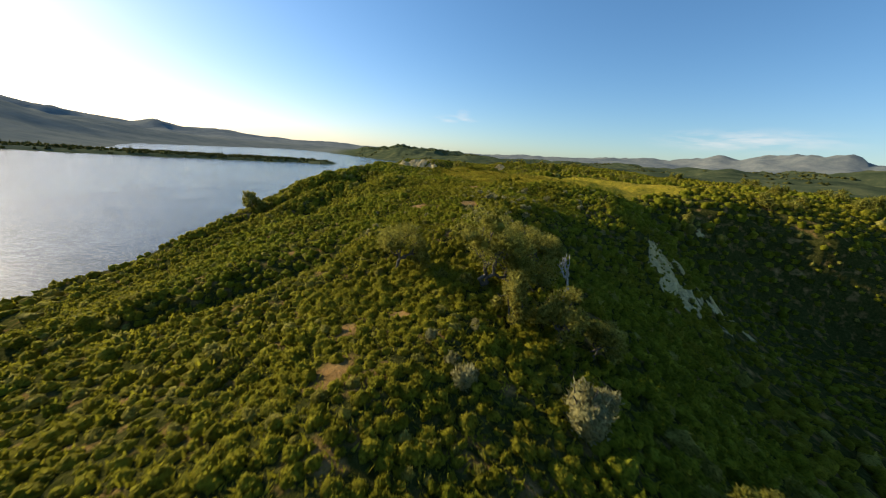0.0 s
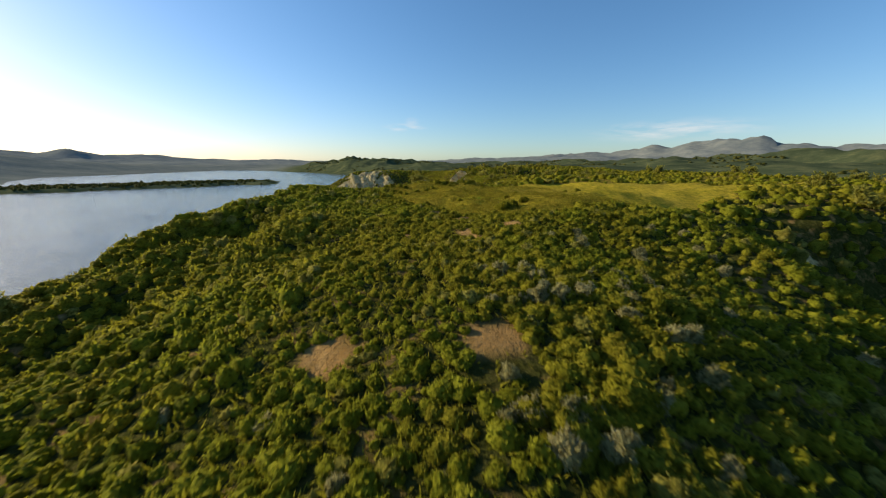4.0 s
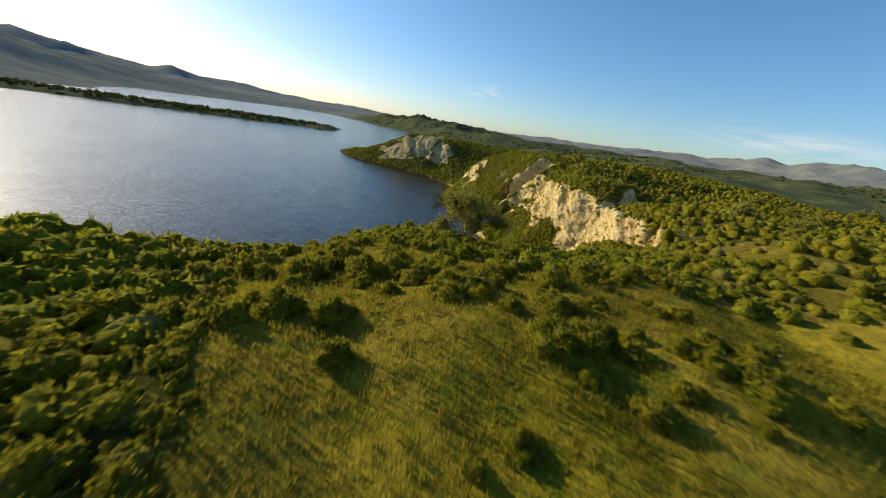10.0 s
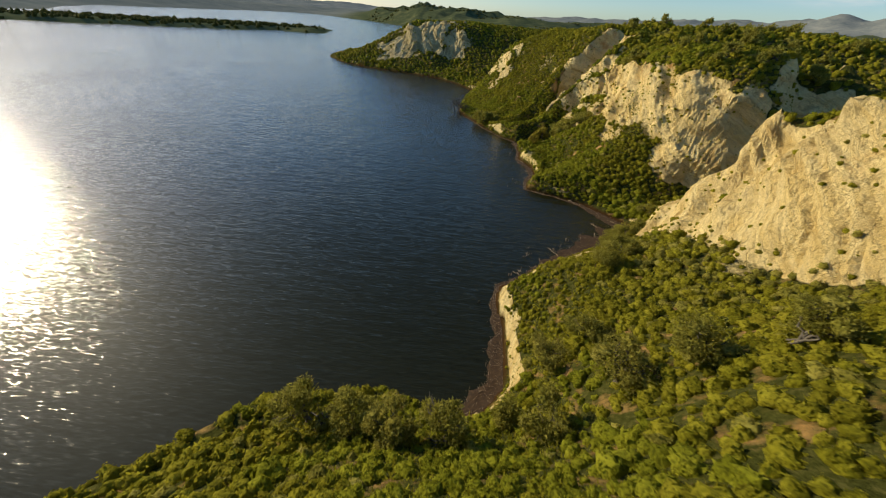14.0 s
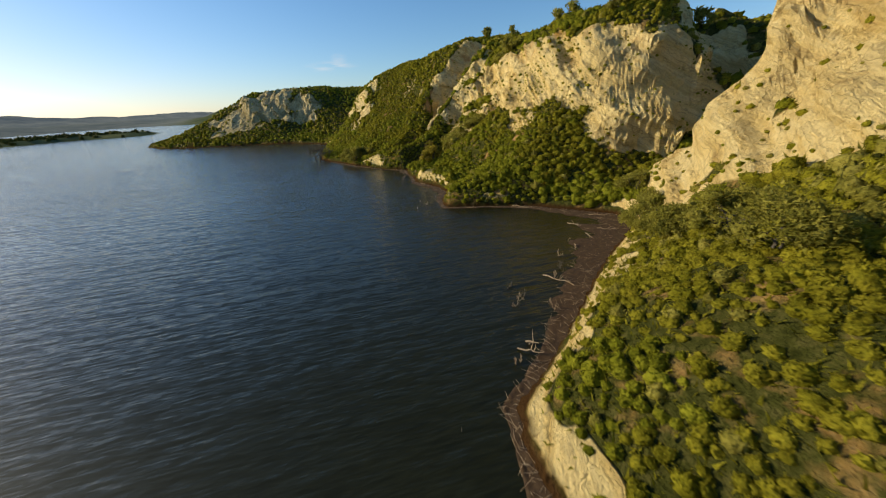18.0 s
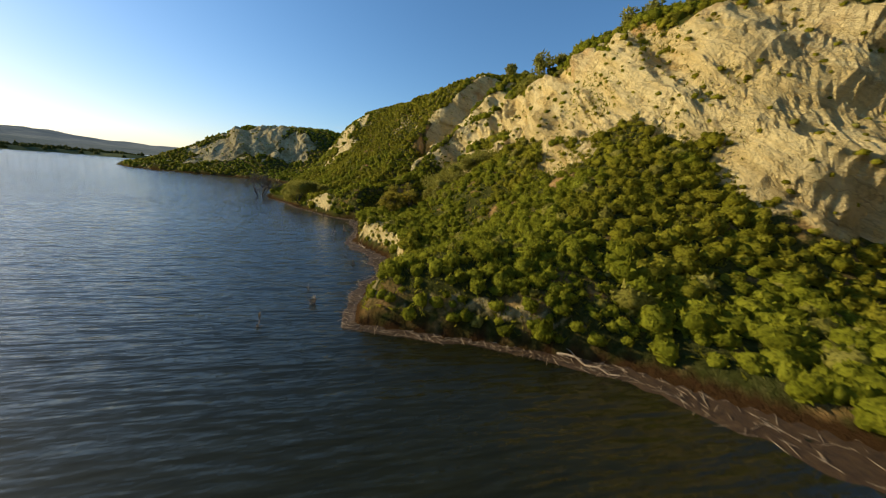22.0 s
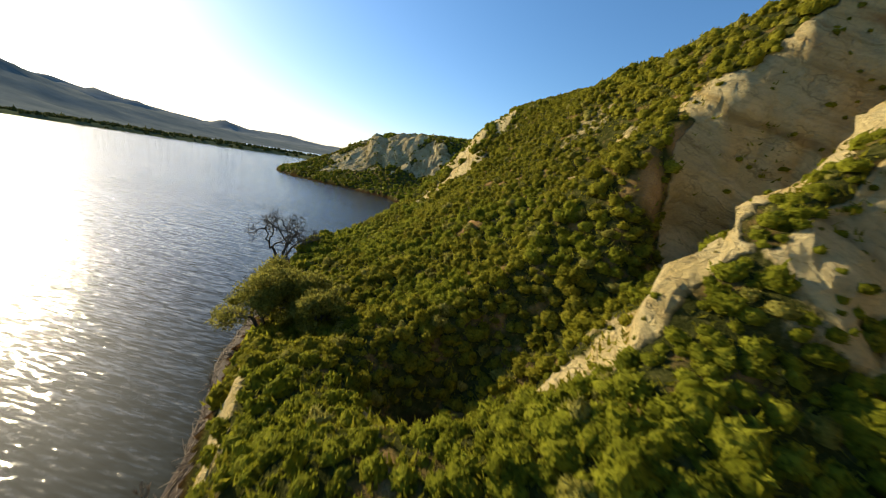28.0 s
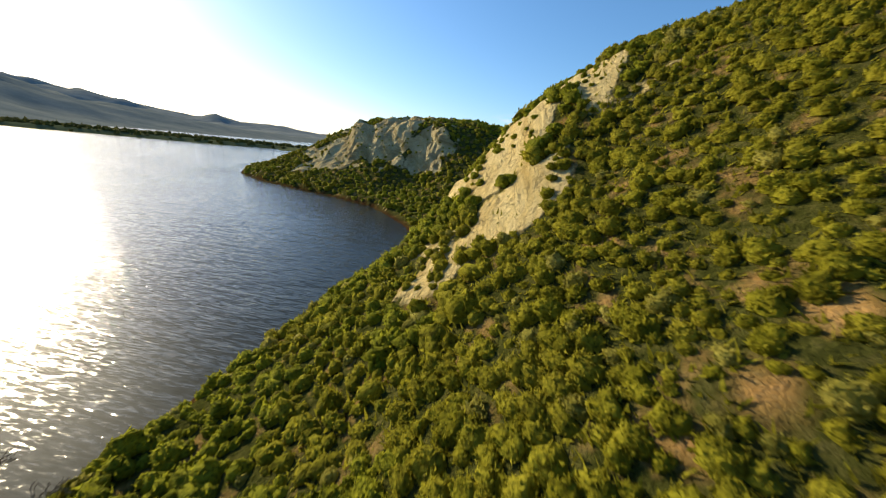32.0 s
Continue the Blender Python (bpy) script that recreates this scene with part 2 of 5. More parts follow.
def water_material():
    n = Nodes("lake_water")
    turn = n.t.nodes.new("ShaderNodeMapping")
    n.link(n.place(), turn.inputs["Vector"])
    turn.inputs["Rotation"].default_value = (0, 0, radians(18))
    turn.inputs["Scale"].default_value = (0.18, 1.0, 1.0)
    v = turn.outputs["Vector"]
    gust = n.span(n.noise(0.025, 3.0), 0.3, 0.68)
    h = n.maths("ADD", n.noise(0.9, 2.0, 0.5, v), n.maths("MULTIPLY", n.noise(2.6, 3.0, 0.6, v), 0.42))
    h = n.maths("ADD", h, n.maths("MULTIPLY", n.noise(7.0, 2.0, 0.6, v), 0.16))
    tilt = None
    for scale, k in ((1.6, 0.2), (5.5, 0.58)):
        t = n.add("ShaderNodeTexNoise", Scale=scale, Detail=2.0)
        n.link(v, t.inputs["Vector"])
        facet = n.t.nodes.new("ShaderNodeVectorMath")
        facet.operation = "MULTIPLY_ADD"
        n.link(t.outputs["Color"], facet.inputs[0])
        facet.inputs[1].default_value, facet.inputs[2].default_value = (k, k, 0), (-k / 2, -k / 2, 0.5)
        if tilt is None:
            tilt = facet.outputs[0]
        else:
            both = n.t.nodes.new("ShaderNodeVectorMath")
            n.link(tilt, both.inputs[0])
            n.link(facet.outputs[0], both.inputs[1])
            tilt = both.outputs[0]
    unit = n.t.nodes.new("ShaderNodeVectorMath")
    unit.operation = "NORMALIZE"
    n.link(tilt, unit.inputs[0])
    wave = n.bump(n.maths("MULTIPLY", h, n.maths("MULTIPLY_ADD", gust, 0.6, 0.5)), 1.0, 0.16)
    n.link(unit.outputs[0], wave.inputs["Normal"])
    c = n.mix(n.span(n.noise(0.03, 2.0), 0.3, 0.7), (0.009, 0.009, 0.0015), (0.013, 0.013, 0.0028))
    m = n.done(c, 0.08, 0.5)
    n.bsdf.inputs["Coat Weight"].default_value = 0.28
    n.bsdf.inputs["Coat Roughness"].default_value = 0.5
    n.bsdf.inputs["Coat IOR"].default_value = 1.33
    n.bsdf.inputs["Specular Tint"].default_value = (1.0, 0.91, 0.6, 1.0)
    n.bsdf.inputs["IOR"].default_value = 1.33
    return m


def bark_material(name, a, b, rough=0.85):
    n = Nodes(name)
    f = n.noise(5.0, 5.0, 0.65, n.stretched((1.0, 1.0, 0.25)))
    n.bump(f, 0.5, 0.04)
    return n.done(n.ramp(f, [(0.3, a), (0.7, b)]), rough, 0.15)


M_GROUND = ground_material()
M_WATER = water_material()
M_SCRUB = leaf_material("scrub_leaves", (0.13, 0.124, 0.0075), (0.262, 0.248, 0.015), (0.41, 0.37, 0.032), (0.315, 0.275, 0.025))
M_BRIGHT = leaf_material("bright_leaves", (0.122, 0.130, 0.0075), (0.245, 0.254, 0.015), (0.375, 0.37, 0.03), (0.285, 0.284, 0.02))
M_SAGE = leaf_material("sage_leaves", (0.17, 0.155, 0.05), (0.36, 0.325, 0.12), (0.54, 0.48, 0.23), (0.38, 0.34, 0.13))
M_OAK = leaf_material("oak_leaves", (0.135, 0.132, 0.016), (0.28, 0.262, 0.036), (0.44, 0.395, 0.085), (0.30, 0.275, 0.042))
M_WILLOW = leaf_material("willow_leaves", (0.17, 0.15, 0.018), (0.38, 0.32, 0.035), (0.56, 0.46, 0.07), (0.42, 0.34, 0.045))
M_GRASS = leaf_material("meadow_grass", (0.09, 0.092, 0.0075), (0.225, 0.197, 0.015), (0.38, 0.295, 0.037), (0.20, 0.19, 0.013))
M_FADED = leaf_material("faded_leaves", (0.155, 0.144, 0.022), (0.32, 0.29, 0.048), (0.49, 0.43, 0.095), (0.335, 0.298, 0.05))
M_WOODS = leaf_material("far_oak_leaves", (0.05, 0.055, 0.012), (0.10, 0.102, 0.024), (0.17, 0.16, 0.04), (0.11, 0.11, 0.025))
M_BARK = bark_material("oak_bark", (0.05, 0.042, 0.032), (0.17, 0.145, 0.11))
M_DEAD = bark_material("bleached_wood", (0.24, 0.20, 0.15), (0.52, 0.46, 0.37))
M_DRIFT = bark_material("driftwood", (0.16, 0.105, 0.06), (0.46, 0.36, 0.24))


# ---- shape of the land ----
def lattice_noise(x, y, z=None, seed=0):
    """Smooth value noise in -1..1 on arrays."""
    table = np.random.RandomState(seed + 11).rand(4096) * 2 - 1
    z = np.zeros_like(x) if z is None else z
    i, j, k = (np.floor(a).astype(np.int64) for a in (x, y, z))
    u, v, w = x - i, y - j, z - k
    u, v, w = (a * a * (3 - 2 * a) for a in (u, v, w))

    def at(di, dj, dk):
        return table[((i + di) * 73856093 ^ (j + dj) * 19349663 ^ (k + dk) * 83492791) & 4095]

    def level(dk):
        return (at(0, 0, dk) * (1 - u) + at(1, 0, dk) * u) * (1 - v) + (at(0, 1, dk) * (1 - u) + at(1, 1, dk) * u) * v

    return level(0) * (1 - w) + level(1) * w if np.any(w) else level(0)


def fractal(x, y, scale, octaves=4, seed=0, z=None, gain=0.5):
    total, size, amp = np.zeros_like(x), 1.0, 1.0
    for o in range(octaves):
        total += amp * lattice_noise(x / scale * size, y / scale * size, None if z is None else z / scale * size, seed + o)
        size, amp = size * 2.03, amp * gain
    return total


def smooth(a, lo, hi):
    t = np.clip((a - lo) / (hi - lo), 0, 1)
    return t * t * (3 - 2 * t)


# The water's edge from south to north, then the head of the lake and its far shore.
SHORE_NEAR = [(-150, -420), (-98, -260), (-88, -160), (-80, -95), (-58, -45), (-30, -16), (-16, -3), (-4, 0), (4, -2), (7, 2),
              (7.4, 10), (6.4, 15), (7.2, 18.5), (11, 21), (15, 24.2), (20, 28.6), (26, 33), (32, 37), (33.5, 41.5), (29.4, 45.6),
              (26.2, 49.2), (20.5, 52.4), (14.6, 54.6), (15.2, 58.5), (17.6, 64), (17.2, 69), (14.4, 75), (15.4, 83), (15, 92), (11.2, 95),
              (8, 100), (4.5, 105), (1.5, 112), (-2.4, 119), (-5.6, 127), (-6.2, 140), (-5, 152), (-2.5, 162), (0, 176), (-10, 194),
              (-24, 212), (-44, 222), (-72, 233), (-98, 250), (-117, 277), (-121, 288)]
SHORE_FAR = [(-112, 297), (-80, 312), (-50, 345), (-40, 470), (-100, 700), (-172, 923), (-177, 1095), (-420, 1500), (-900, 2050),
             (-1040, 2040), (-990, 1400), (-975, 930), (-830, 710), (-720, 590), (-690, 420), (-640, 250), (-620, -200), (-560, -900),
             (-350, -1500), (-230, -900)]
SPIT = [(-306, 600), (-345, 575), (-450, 470), (-560, 400), (-700, 330)]

RIDGE_SOUTH = [(4, -265, 19), (3.3, -184, 23), (2.5, -156.5, 24.6), (2.5, -142.7, 25.8), (4.1, -122.4, 28.2), (6.5, -108.7, 29.2), (9, -92, 30.7), (8, -77, 31.2), (7, -70, 31.6),
               (10, -55, 32), (6, -42, 32.2), (3, -34, 31.4)]
WEST_FLANK = [(-12.1, -141.1, 22.3), (-9.7, -133.8, 23.6), (-8.9, -116.8, 25), (-13.7, -107, 25.4), (-13, -93.3, 27), (-8, -76, 29.4), (-14, -60, 29.4), (-7, -55, 30.6), (-3, -37, 31),
              (-34.8, -126.5, 16.2), (-28.3, -151.6, 17), (-30, -111, 20), (-38, -86, 20), (-22, -78, 27.4), (-30, -82, 24.2), (-38, -71, 22.2), (-46, -60, 20), (-30, -62, 27.6), (-38, -54, 24),
              (-22, -61, 29.2), (-30, -47, 27.4), (-46, -43, 20.5), (-20, -43, 30.2), (-16, -41, 30.8), (-10, -38, 30.8), (-10, -34, 27.4), (-20, -31, 20.6), (-10, -24, 20), (-20, -20, 9.4), (-52, -84, 13)]
EAST_FLANK = [(13.8, -131.3, 25.8), (11.4, -106.2, 29.6), (23.5, -94.9, 29.8), (34.9, -106.2, 25), (33.7, -101.8, 27.2), (35.7, -90.8, 31), (35.7, -112.7, 19.2), (41.4, -112.7, 15.8),
              (55.9, -104.6, 11), (60, -109.5, 6.5), (72.9, -82.8, 18), (58, -92, 13.5), (69.7, -76.3, 28.3), (88, -84, 26), (86, -95, 5), (74, -90, 9), (20.3, -143.5, 18.8), (31.6, -143.5, 11), (47.8, -155.7, 7), (27.6, -184, 13), (84.3, -115.2, 5.5),
              (100.5, -103, 11), (104.5, -135.4, 7), (10.6, -143.5, 24.6), (72, -168, 6), (112.6, -184, 9), (22, -118, 23)]
PLATEAU = [(18, -71.5, 32), (28, -41, 30.6), (78.5, -1.4, 30.4), (97, -8, 30), (136, 39, 31.5), (217, 62, 31), (78, 69, 30.6), (105, 67, 29.2), (64, 65, 29.8),
           (40, -1.5, 29.4), (39, -9, 28.6), (25, -15, 28.6), (60, -40, 31), (120, -40, 31), (11, -65, 31.7), (200, -60, 30), (180, 140, 33), (90, 120, 34), (60, 20, 29)]
NORTH_NOSE = [(1, -29, 30), (-2.9, -24, 26.8), (0.6, -22.8, 28), (0, -18, 21), (-6, -29.5, 25.6), (5.5, -22.4, 28.6), (8, -17, 21), (-3, -12, 11), (-5, -4, 2.6), (10, -25, 28.4), (15, -12, 20), (18, 0, 12), (9, -8, 9), (-10, -17.5, 14.6), (-15.5, -16, 9.8), (-20, -13, 3.6), (12, 0, 6.5), (20, 8, 9.3),
              (17, 16, 6.6), (14, 19, 4.5), (11, 16, 3), (9.4, 12.6, 1.6), (15, 10, 6), (24, 11, 9.2), (-12, -8, 4.4), (28, -8, 24), (22, 22, 4.8)]
FIRST_BLUFF = [(39, 20, 28.2), (42, 33, 25.4), (40, 10, 29), (40, -1.5, 29.2), (33, 9.8, 13), (35, 1, 17.5), (34, 20, 12.2), (40, 30, 12.4), (47, 40, 8.6),
               (28, 20, 8.3), (26, 28, 3.4), (38, 40, 4.4), (34.5, 42.5, 1), (60, 38, 18.5), (52, 33, 25), (50, 38.5, 17)]
GULLY = [(42, 46, 2.4), (50, 50.4, 5), (56, 52, 7.4), (61, 48, 9.8), (70, 58, 12.5), (79, 74, 15), (92, 86, 24), (75, 50, 22), (66, 64, 24)]
SECOND_CLIFF = [(58, 54, 19.8), (52, 58, 23.4), (48, 66, 25.6), (45, 75, 26), (42.5, 82.5, 24), (44, 92, 24.4), (43.5, 100, 24.4), (47, 98, 26), (46, 104, 25.6), (41, 108, 23.4), (51.8, 53, 13.4),
                (46.2, 52.8, 6.8), (42.7, 61.3, 13.2), (44.6, 61, 17.7), (39, 67.6, 13.8), (37, 78, 13.8), (39.3, 93.5, 13.6), (35.3, 100.5, 12.8), (35, 92.5, 10.6),
                (36, 110.7, 18), (41.5, 70, 18.5), (40, 82, 17.8)]
SPUR = [(34.2, 60.6, 8), (28, 58, 5), (20, 57, 3.2), (16.4, 56.8, 1.6), (19, 54.4, 1.3), (23, 52.8, 1.6), (32.9, 69.9, 8.5), (30.6, 66.5, 6.9), (26.6, 68.6, 2.9), (22.5, 71, 0.9), (28, 50, 0.5), (36, 55.5, 5.4),
        (29.7, 92.5, 8.2), (23, 87, 1.8), (24, 79, 3.2), (30, 79, 8), (19, 93.5, 1.4), (15.3, 96, 2.2), (22, 101, 4.4), (29, 100, 9), (20, 62, 1.6), (19, 76, 1.2)]
THIRD_HILL = [(41.4, 124.6, 30.6), (38, 125, 30), (33, 121.7, 23.6), (31.6, 119.5, 20), (27.9, 114.4, 15.5), (34.5, 148, 30), (28, 136, 26), (26.6, 128.5, 20.2), (25.8, 122, 14.8),
              (24, 113, 7.2), (33.7, 113.2, 11.4), (15.7, 112, 3.8), (16.4, 119, 9), (22.5, 120.7, 12.8), (12.6, 128.6, 9.3), (18.2, 127.5, 13), (21.4, 131.8, 17.4),
              (17.7, 135.3, 15.7), (8.6, 126.3, 5.6), (6.6, 131.2, 5.6), (9, 138.2, 9), (13.4, 135.5, 12.2), (20.6, 138.3, 19.2), (15.3, 142.2, 16.6), (17.6, 149.8, 24.4),
              (11.6, 158.2, 20.6), (5.7, 160.3, 10.2), (4, 128, 3.8), (10, 110, 1.6), (24, 148, 27)]
HEADLAND = [(33, 160, 31), (20, 165, 22), (12, 174, 8), (30, 182, 13), (50, 150, 31), (46, 172, 25), (-49, 274, 28.6), (-18.6, 232.6, 6.6), (-16.7, 237, 11.5),
            (-30, 252, 24.5), (-12, 246, 26), (-62, 262, 19), (-82, 268, 11), (-102, 276, 5.4), (0, 252, 27), (20, 264, 28), (-47, 300, 19), (-78, 298, 8), (-106, 288, 3.6), (-30, 332, 14),
            (40, 232, 20), (10, 214, 6), (-36, 236, 8), (-60, 246, 6), (-46, 258, 20), (80, 200, 30), (90, 280, 30), (30, 330, 24)]
LAKE_BED = [(-110, 0, -5), (-60, 60, -5), (-30, 150, -5), (-6, 38, -3), (-8, 85, -3.5), (-60, 200, -5), (-14, 16, -3), (-130, -110, -5), (18, 39, -1.2), (-110, 180, -6),
            (-160, 300, -5), (-60, -5, -4), (-130, -300, -5)]


# gullies that furrow the lakeside slopes: line, depth, half width
GULLIES_CUT = [([(-46, -141), (-29, -133.5), (-16, -127), (-10, -122.5)], 1.7, 3.2), ([(-60, -109), (-38, -96), (-28, -84), (-19, -76)], 3.3, 4.2),
                ([(-60, -92), (-40, -77), (-28, -66), (-21, -58)], 2.1, 4.0), ([(-20, -98), (-16, -86), (-14, -80)], 0.8, 2.6), ([(17, 89.8), (22, 91.2), (26.3, 93.6), (29.5, 97), (33, 102)], 2.8, 2.2),
                ([(38, 86.5), (32, 86.5), (26, 88.5), (20, 90)], 2.6, 3.2), ([(43, 115.5), (35, 113.5), (28, 110.5), (22.5, 106.8), (17, 103)], 3.2, 2.8), ([(46, 116.5), (38, 115), (30, 112)], 2.6, 3.0)]


def controls():
    """Ridge, flank, cliff and shore heights as one table of x, y, z."""
    pts = [p for some in (RIDGE_SOUTH, WEST_FLANK, EAST_FLANK, PLATEAU, NORTH_NOSE, FIRST_BLUFF, GULLY, SECOND_CLIFF, SPUR, THIRD_HILL, HEADLAND, LAKE_BED) for p in some]
    pts += [(x, y, 0.0) for x, y in SHORE_NEAR[1:]]
    pts += [((a + c) / 2, (b + d) / 2, 0.0) for (a, b), (c, d) in zip(SHORE_NEAR[1:], SHORE_NEAR[2:])]
    return np.array(pts, float)


def distance_to(x, y, line, closed=False):
    """The distance to a line of points, and for a closed line whether each place lies inside it."""
    best, inside = np.full(x.shape, 1e9), np.zeros(x.shape, bool)
    ends = list(zip(line, line[1:])) + ([(line[-1], line[0])] if closed else [])
    for (ax, ay), (bx, by) in ends:
        dx, dy = bx - ax, by - ay
        t = np.clip(((x - ax) * dx + (y - ay) * dy) / (dx * dx + dy * dy), 0, 1)
        best = np.minimum(best, np.hypot(x - ax - t * dx, y - ay - t * dy))
        if closed and ay != by:
            cross = ((ay > y) != (by > y)) & (x < (bx - ax) * (y - ay) / (by - ay) + ax)
            inside ^= cross
    return best, inside


CONTROL = controls()
_d = np.hypot(CONTROL[:, None, 0] - CONTROL[None, :, 0], CONTROL[:, None, 1] - CONTROL[None, :, 1])
_n = len(CONTROL)
_a = np.zeros((_n + 1, _n + 1))
_a[:_n, :_n] = -_d + np.eye(_n) * 0.25
_a[:_n, _n] = _a[_n, :_n] = 1.0
SPREAD = np.linalg.solve(_a, np.r_[CONTROL[:, 2], 0.0])


def near_height(x, y):
    z = np.full(x.shape, SPREAD[-1])
    for (cx, cy, _), w in zip(CONTROL, SPREAD[:-1]):
        z -= w * np.hypot(x - cx, y - cy)
    return z


def crest(azimuth, table):
    return np.interp(azimuth, [a for a, _ in table], [h for _, h in table])


def far_height(x, y, d, lake):
    """Low country round the lake and the ranges behind it."""
    r, az = np.hypot(x, y), np.degrees(np.arctan2(x, y))
    rough = 0.7 * fractal(x, y, 420.0, 6, 40, None, 0.55) - 0.6 * np.abs(fractal(x, y, 260.0, 4, 44)) + 0.25
    base = np.where(lake, -np.minimum(d * 0.1, 6), np.minimum(d * 0.10, 24) + 8 * fractal(x, y, 160.0, 4, 60) * smooth(d, 20, 300))
    west = crest(az, [(-180, 120), (-110, 170), (-62, 190), (-55, 130), (-50, 88), (-43, 50), (-41, 46), (-38, 34), (-30, 14), (-24, 10), (-18, 0), (180, 0)])
    land = smooth(d, 0, 500) * ~lake
    base = base + 0.6 * land * west * np.exp(-((r - 1900) / 800) ** 2) * (0.72 + 0.55 * rough)
    west2 = crest(az, [(-180, 200), (-90, 260), (-60, 240), (-50, 175), (-44, 108), (-42.6, 132), (-41.5, 200), (-40.3, 140), (-38, 98), (-30, 70), (-20, 50), (-10, 40), (180, 40)])
    base = base + 0.8 * west2 * np.exp(-((r - 3900) / 700) ** 2) * (0.85 + 0.3 * rough)
    head = crest(az, [(-180, 0), (-25, 0), (-21, 12), (-18, 26), (-15, 40), (-11.6, 54), (-9, 44), (-6, 38), (0, 26), (8, 18), (14, 22), (24, 26), (40, 34), (60, 40), (110, 40), (180, 30)])
    furrow = 1.0 - 0.75 * np.abs(fractal(x, y, 170.0, 4, 47)) + 0.3 * rough
    base = base + smooth(d, 0, 130) * ~lake * head * np.exp(-((r - 1560) / 420) ** 2) * furrow * 1.15
    mid = crest(az, [(-180, 0), (12, 0), (22, 9), (34, 14), (46, 19), (52, 17), (58, 20), (64, 25), (80, 25), (180, 10)])
    base = base + mid * np.exp(-((r - 820) / 230) ** 2) * (0.7 + 0.6 * fractal(x, y, 150.0, 5, 80) + 0.5 * np.abs(fractal(x, y, 110.0, 3, 84)))
    east = crest(az, [(-180, 60), (-12, 30), (0, 40), (12, 60), (22, 110), (29, 175), (36, 205), (41, 260), (46, 300), (52, 275), (58, 210), (80, 220), (130, 200), (180, 120)])
    base = base + 0.72 * east * np.exp(-((r - 4050) / 620) ** 2) * (0.78 + 0.28 * rough)
    return base


def axis_steps(spans, lo, hi, growth=1.04, widest=60):
    """Even steps in each span (from, to, step) where the camera passes, wider and wider ones towards the horizon."""
    inner = np.concatenate([np.arange(a, b - s / 4, s) for a, b, s in spans] + [[spans[-1][1]]])
    up, down, s = [], [], spans[-1][2]
    p = inner[-1]
    while p < hi:
        s = min(s * growth, widest)
        p += s
        up.append(p)
    s, p = spans[0][2], inner[0]
    while p > lo:
        s = min(s * growth, widest)
        p -= s
        down.append(p)
    return np.r_[down[::-1], inner, up]


XS = axis_steps([(-106, -44, 1.9), (-44, -20, 1.0), (-20, 8, 0.56), (8, 29, 0.44), (29, 37, 0.3), (37, 48, 0.15), (48, 56, 0.32), (56, 64, 0.7)], -4700, 4700)
YS = axis_steps([(-172, -8, 0.9), (-8, 130, 0.5), (130, 178, 0.9), (178, 294, 1.5)], -1700, 4900)
GX, GY = np.meshgrid(XS, YS)
DSHORE, IN_LAKE = distance_to(GX, GY, SHORE_NEAR + SHORE_FAR, True)
DSPIT, _ = distance_to(GX, GY, SPIT)


def relief():
    far = far_height(GX, GY, DSHORE, IN_LAKE)
    spit = 4.6 * smooth(72 + 22 * fractal(GX, GY, 60.0, 3, 5) - DSPIT, 0, 26) - 0.6
    far = np.where(IN_LAKE & (DSPIT < 120), np.maximum(far, spit), far)
    box = np.maximum(np.maximum(-150 - GX, GX - 190), np.maximum(-300 - GY, GY - 330))
    share = 1 - smooth(box, -40, 60)
    z = far
    m = share > 0
    near = near_height(GX[m], GY[m])
    roll_ = 0.55 * fractal(GX[m], GY[m], 9.0, 4, 3) + 0.8 * fractal(GX[m], GY[m], 26.0, 3, 7)
    near = near + roll_ * smooth(np.abs(near), 0.5, 6)
    for line, deep, wide in GULLIES_CUT:
        off = distance_to(GX[m], GY[m], line)[0] + 1.2 * fractal(GX[m], GY[m], 7.0, 2, 24)
        near = near - deep * np.exp(-((off / wide) ** 2)) + 0.35 * deep * np.exp(-(((off - 2.1 * wide) / wide) ** 2))
    # a cut bank of a metre or two where waves reach
    d = DSHORE[m]
    bank = (0.5 + 1.5 * smooth(fractal(GX[m], GY[m], 14.0, 2, 21), -0.25, 0.6)) * smooth(d, 0.3, 1.7) * np.exp(-np.maximum(d - 1.7, 0) / 4.5)
    tip = smooth(GX[m], 13, 15) * smooth(30 - GX[m], 0, 4) * smooth(GY[m], 48, 50) * smooth(60 - GY[m], 0, 3)
    point = smooth(15 - GX[m], 0, 2) * smooth(GX[m], 3, 5) * smooth(GY[m], 4, 7) * smooth(22 - GY[m], 0, 2)
    bank = bank * (1 + 0.5 * point) + 0.3 * tip * (1 + 0.8 * fractal(GX[m], GY[m], 2.5, 2, 23)) * smooth(d, 0.15, 0.8) * np.exp(-np.maximum(d - 1, 0) / 4)
    near = np.where(IN_LAKE[m], np.minimum(near, -0.25 - 0.12 * d), np.maximum(near, 0.12) + bank)
    z[m] = z[m] * (1 - share[m]) + near * share[m]
    return z


GZ = relief()
_gy, _gx = np.gradient(GZ, YS, XS)
STEEP = np.hypot(_gx, _gy)


def bilinear(grid, x, y):
    i = np.clip(np.searchsorted(XS, x) - 1, 0, len(XS) - 2)
    j = np.clip(np.searchsorted(YS, y) - 1, 0, len(YS) - 2)
    u, v = (x - XS[i]) / (XS[i + 1] - XS[i]), (y - YS[j]) / (YS[j + 1] - YS[j])
    return (grid[j, i] * (1 - u) + grid[j, i + 1] * u) * (1 - v) + (grid[j + 1, i] * (1 - u) + grid[j + 1, i + 1] * u) * v


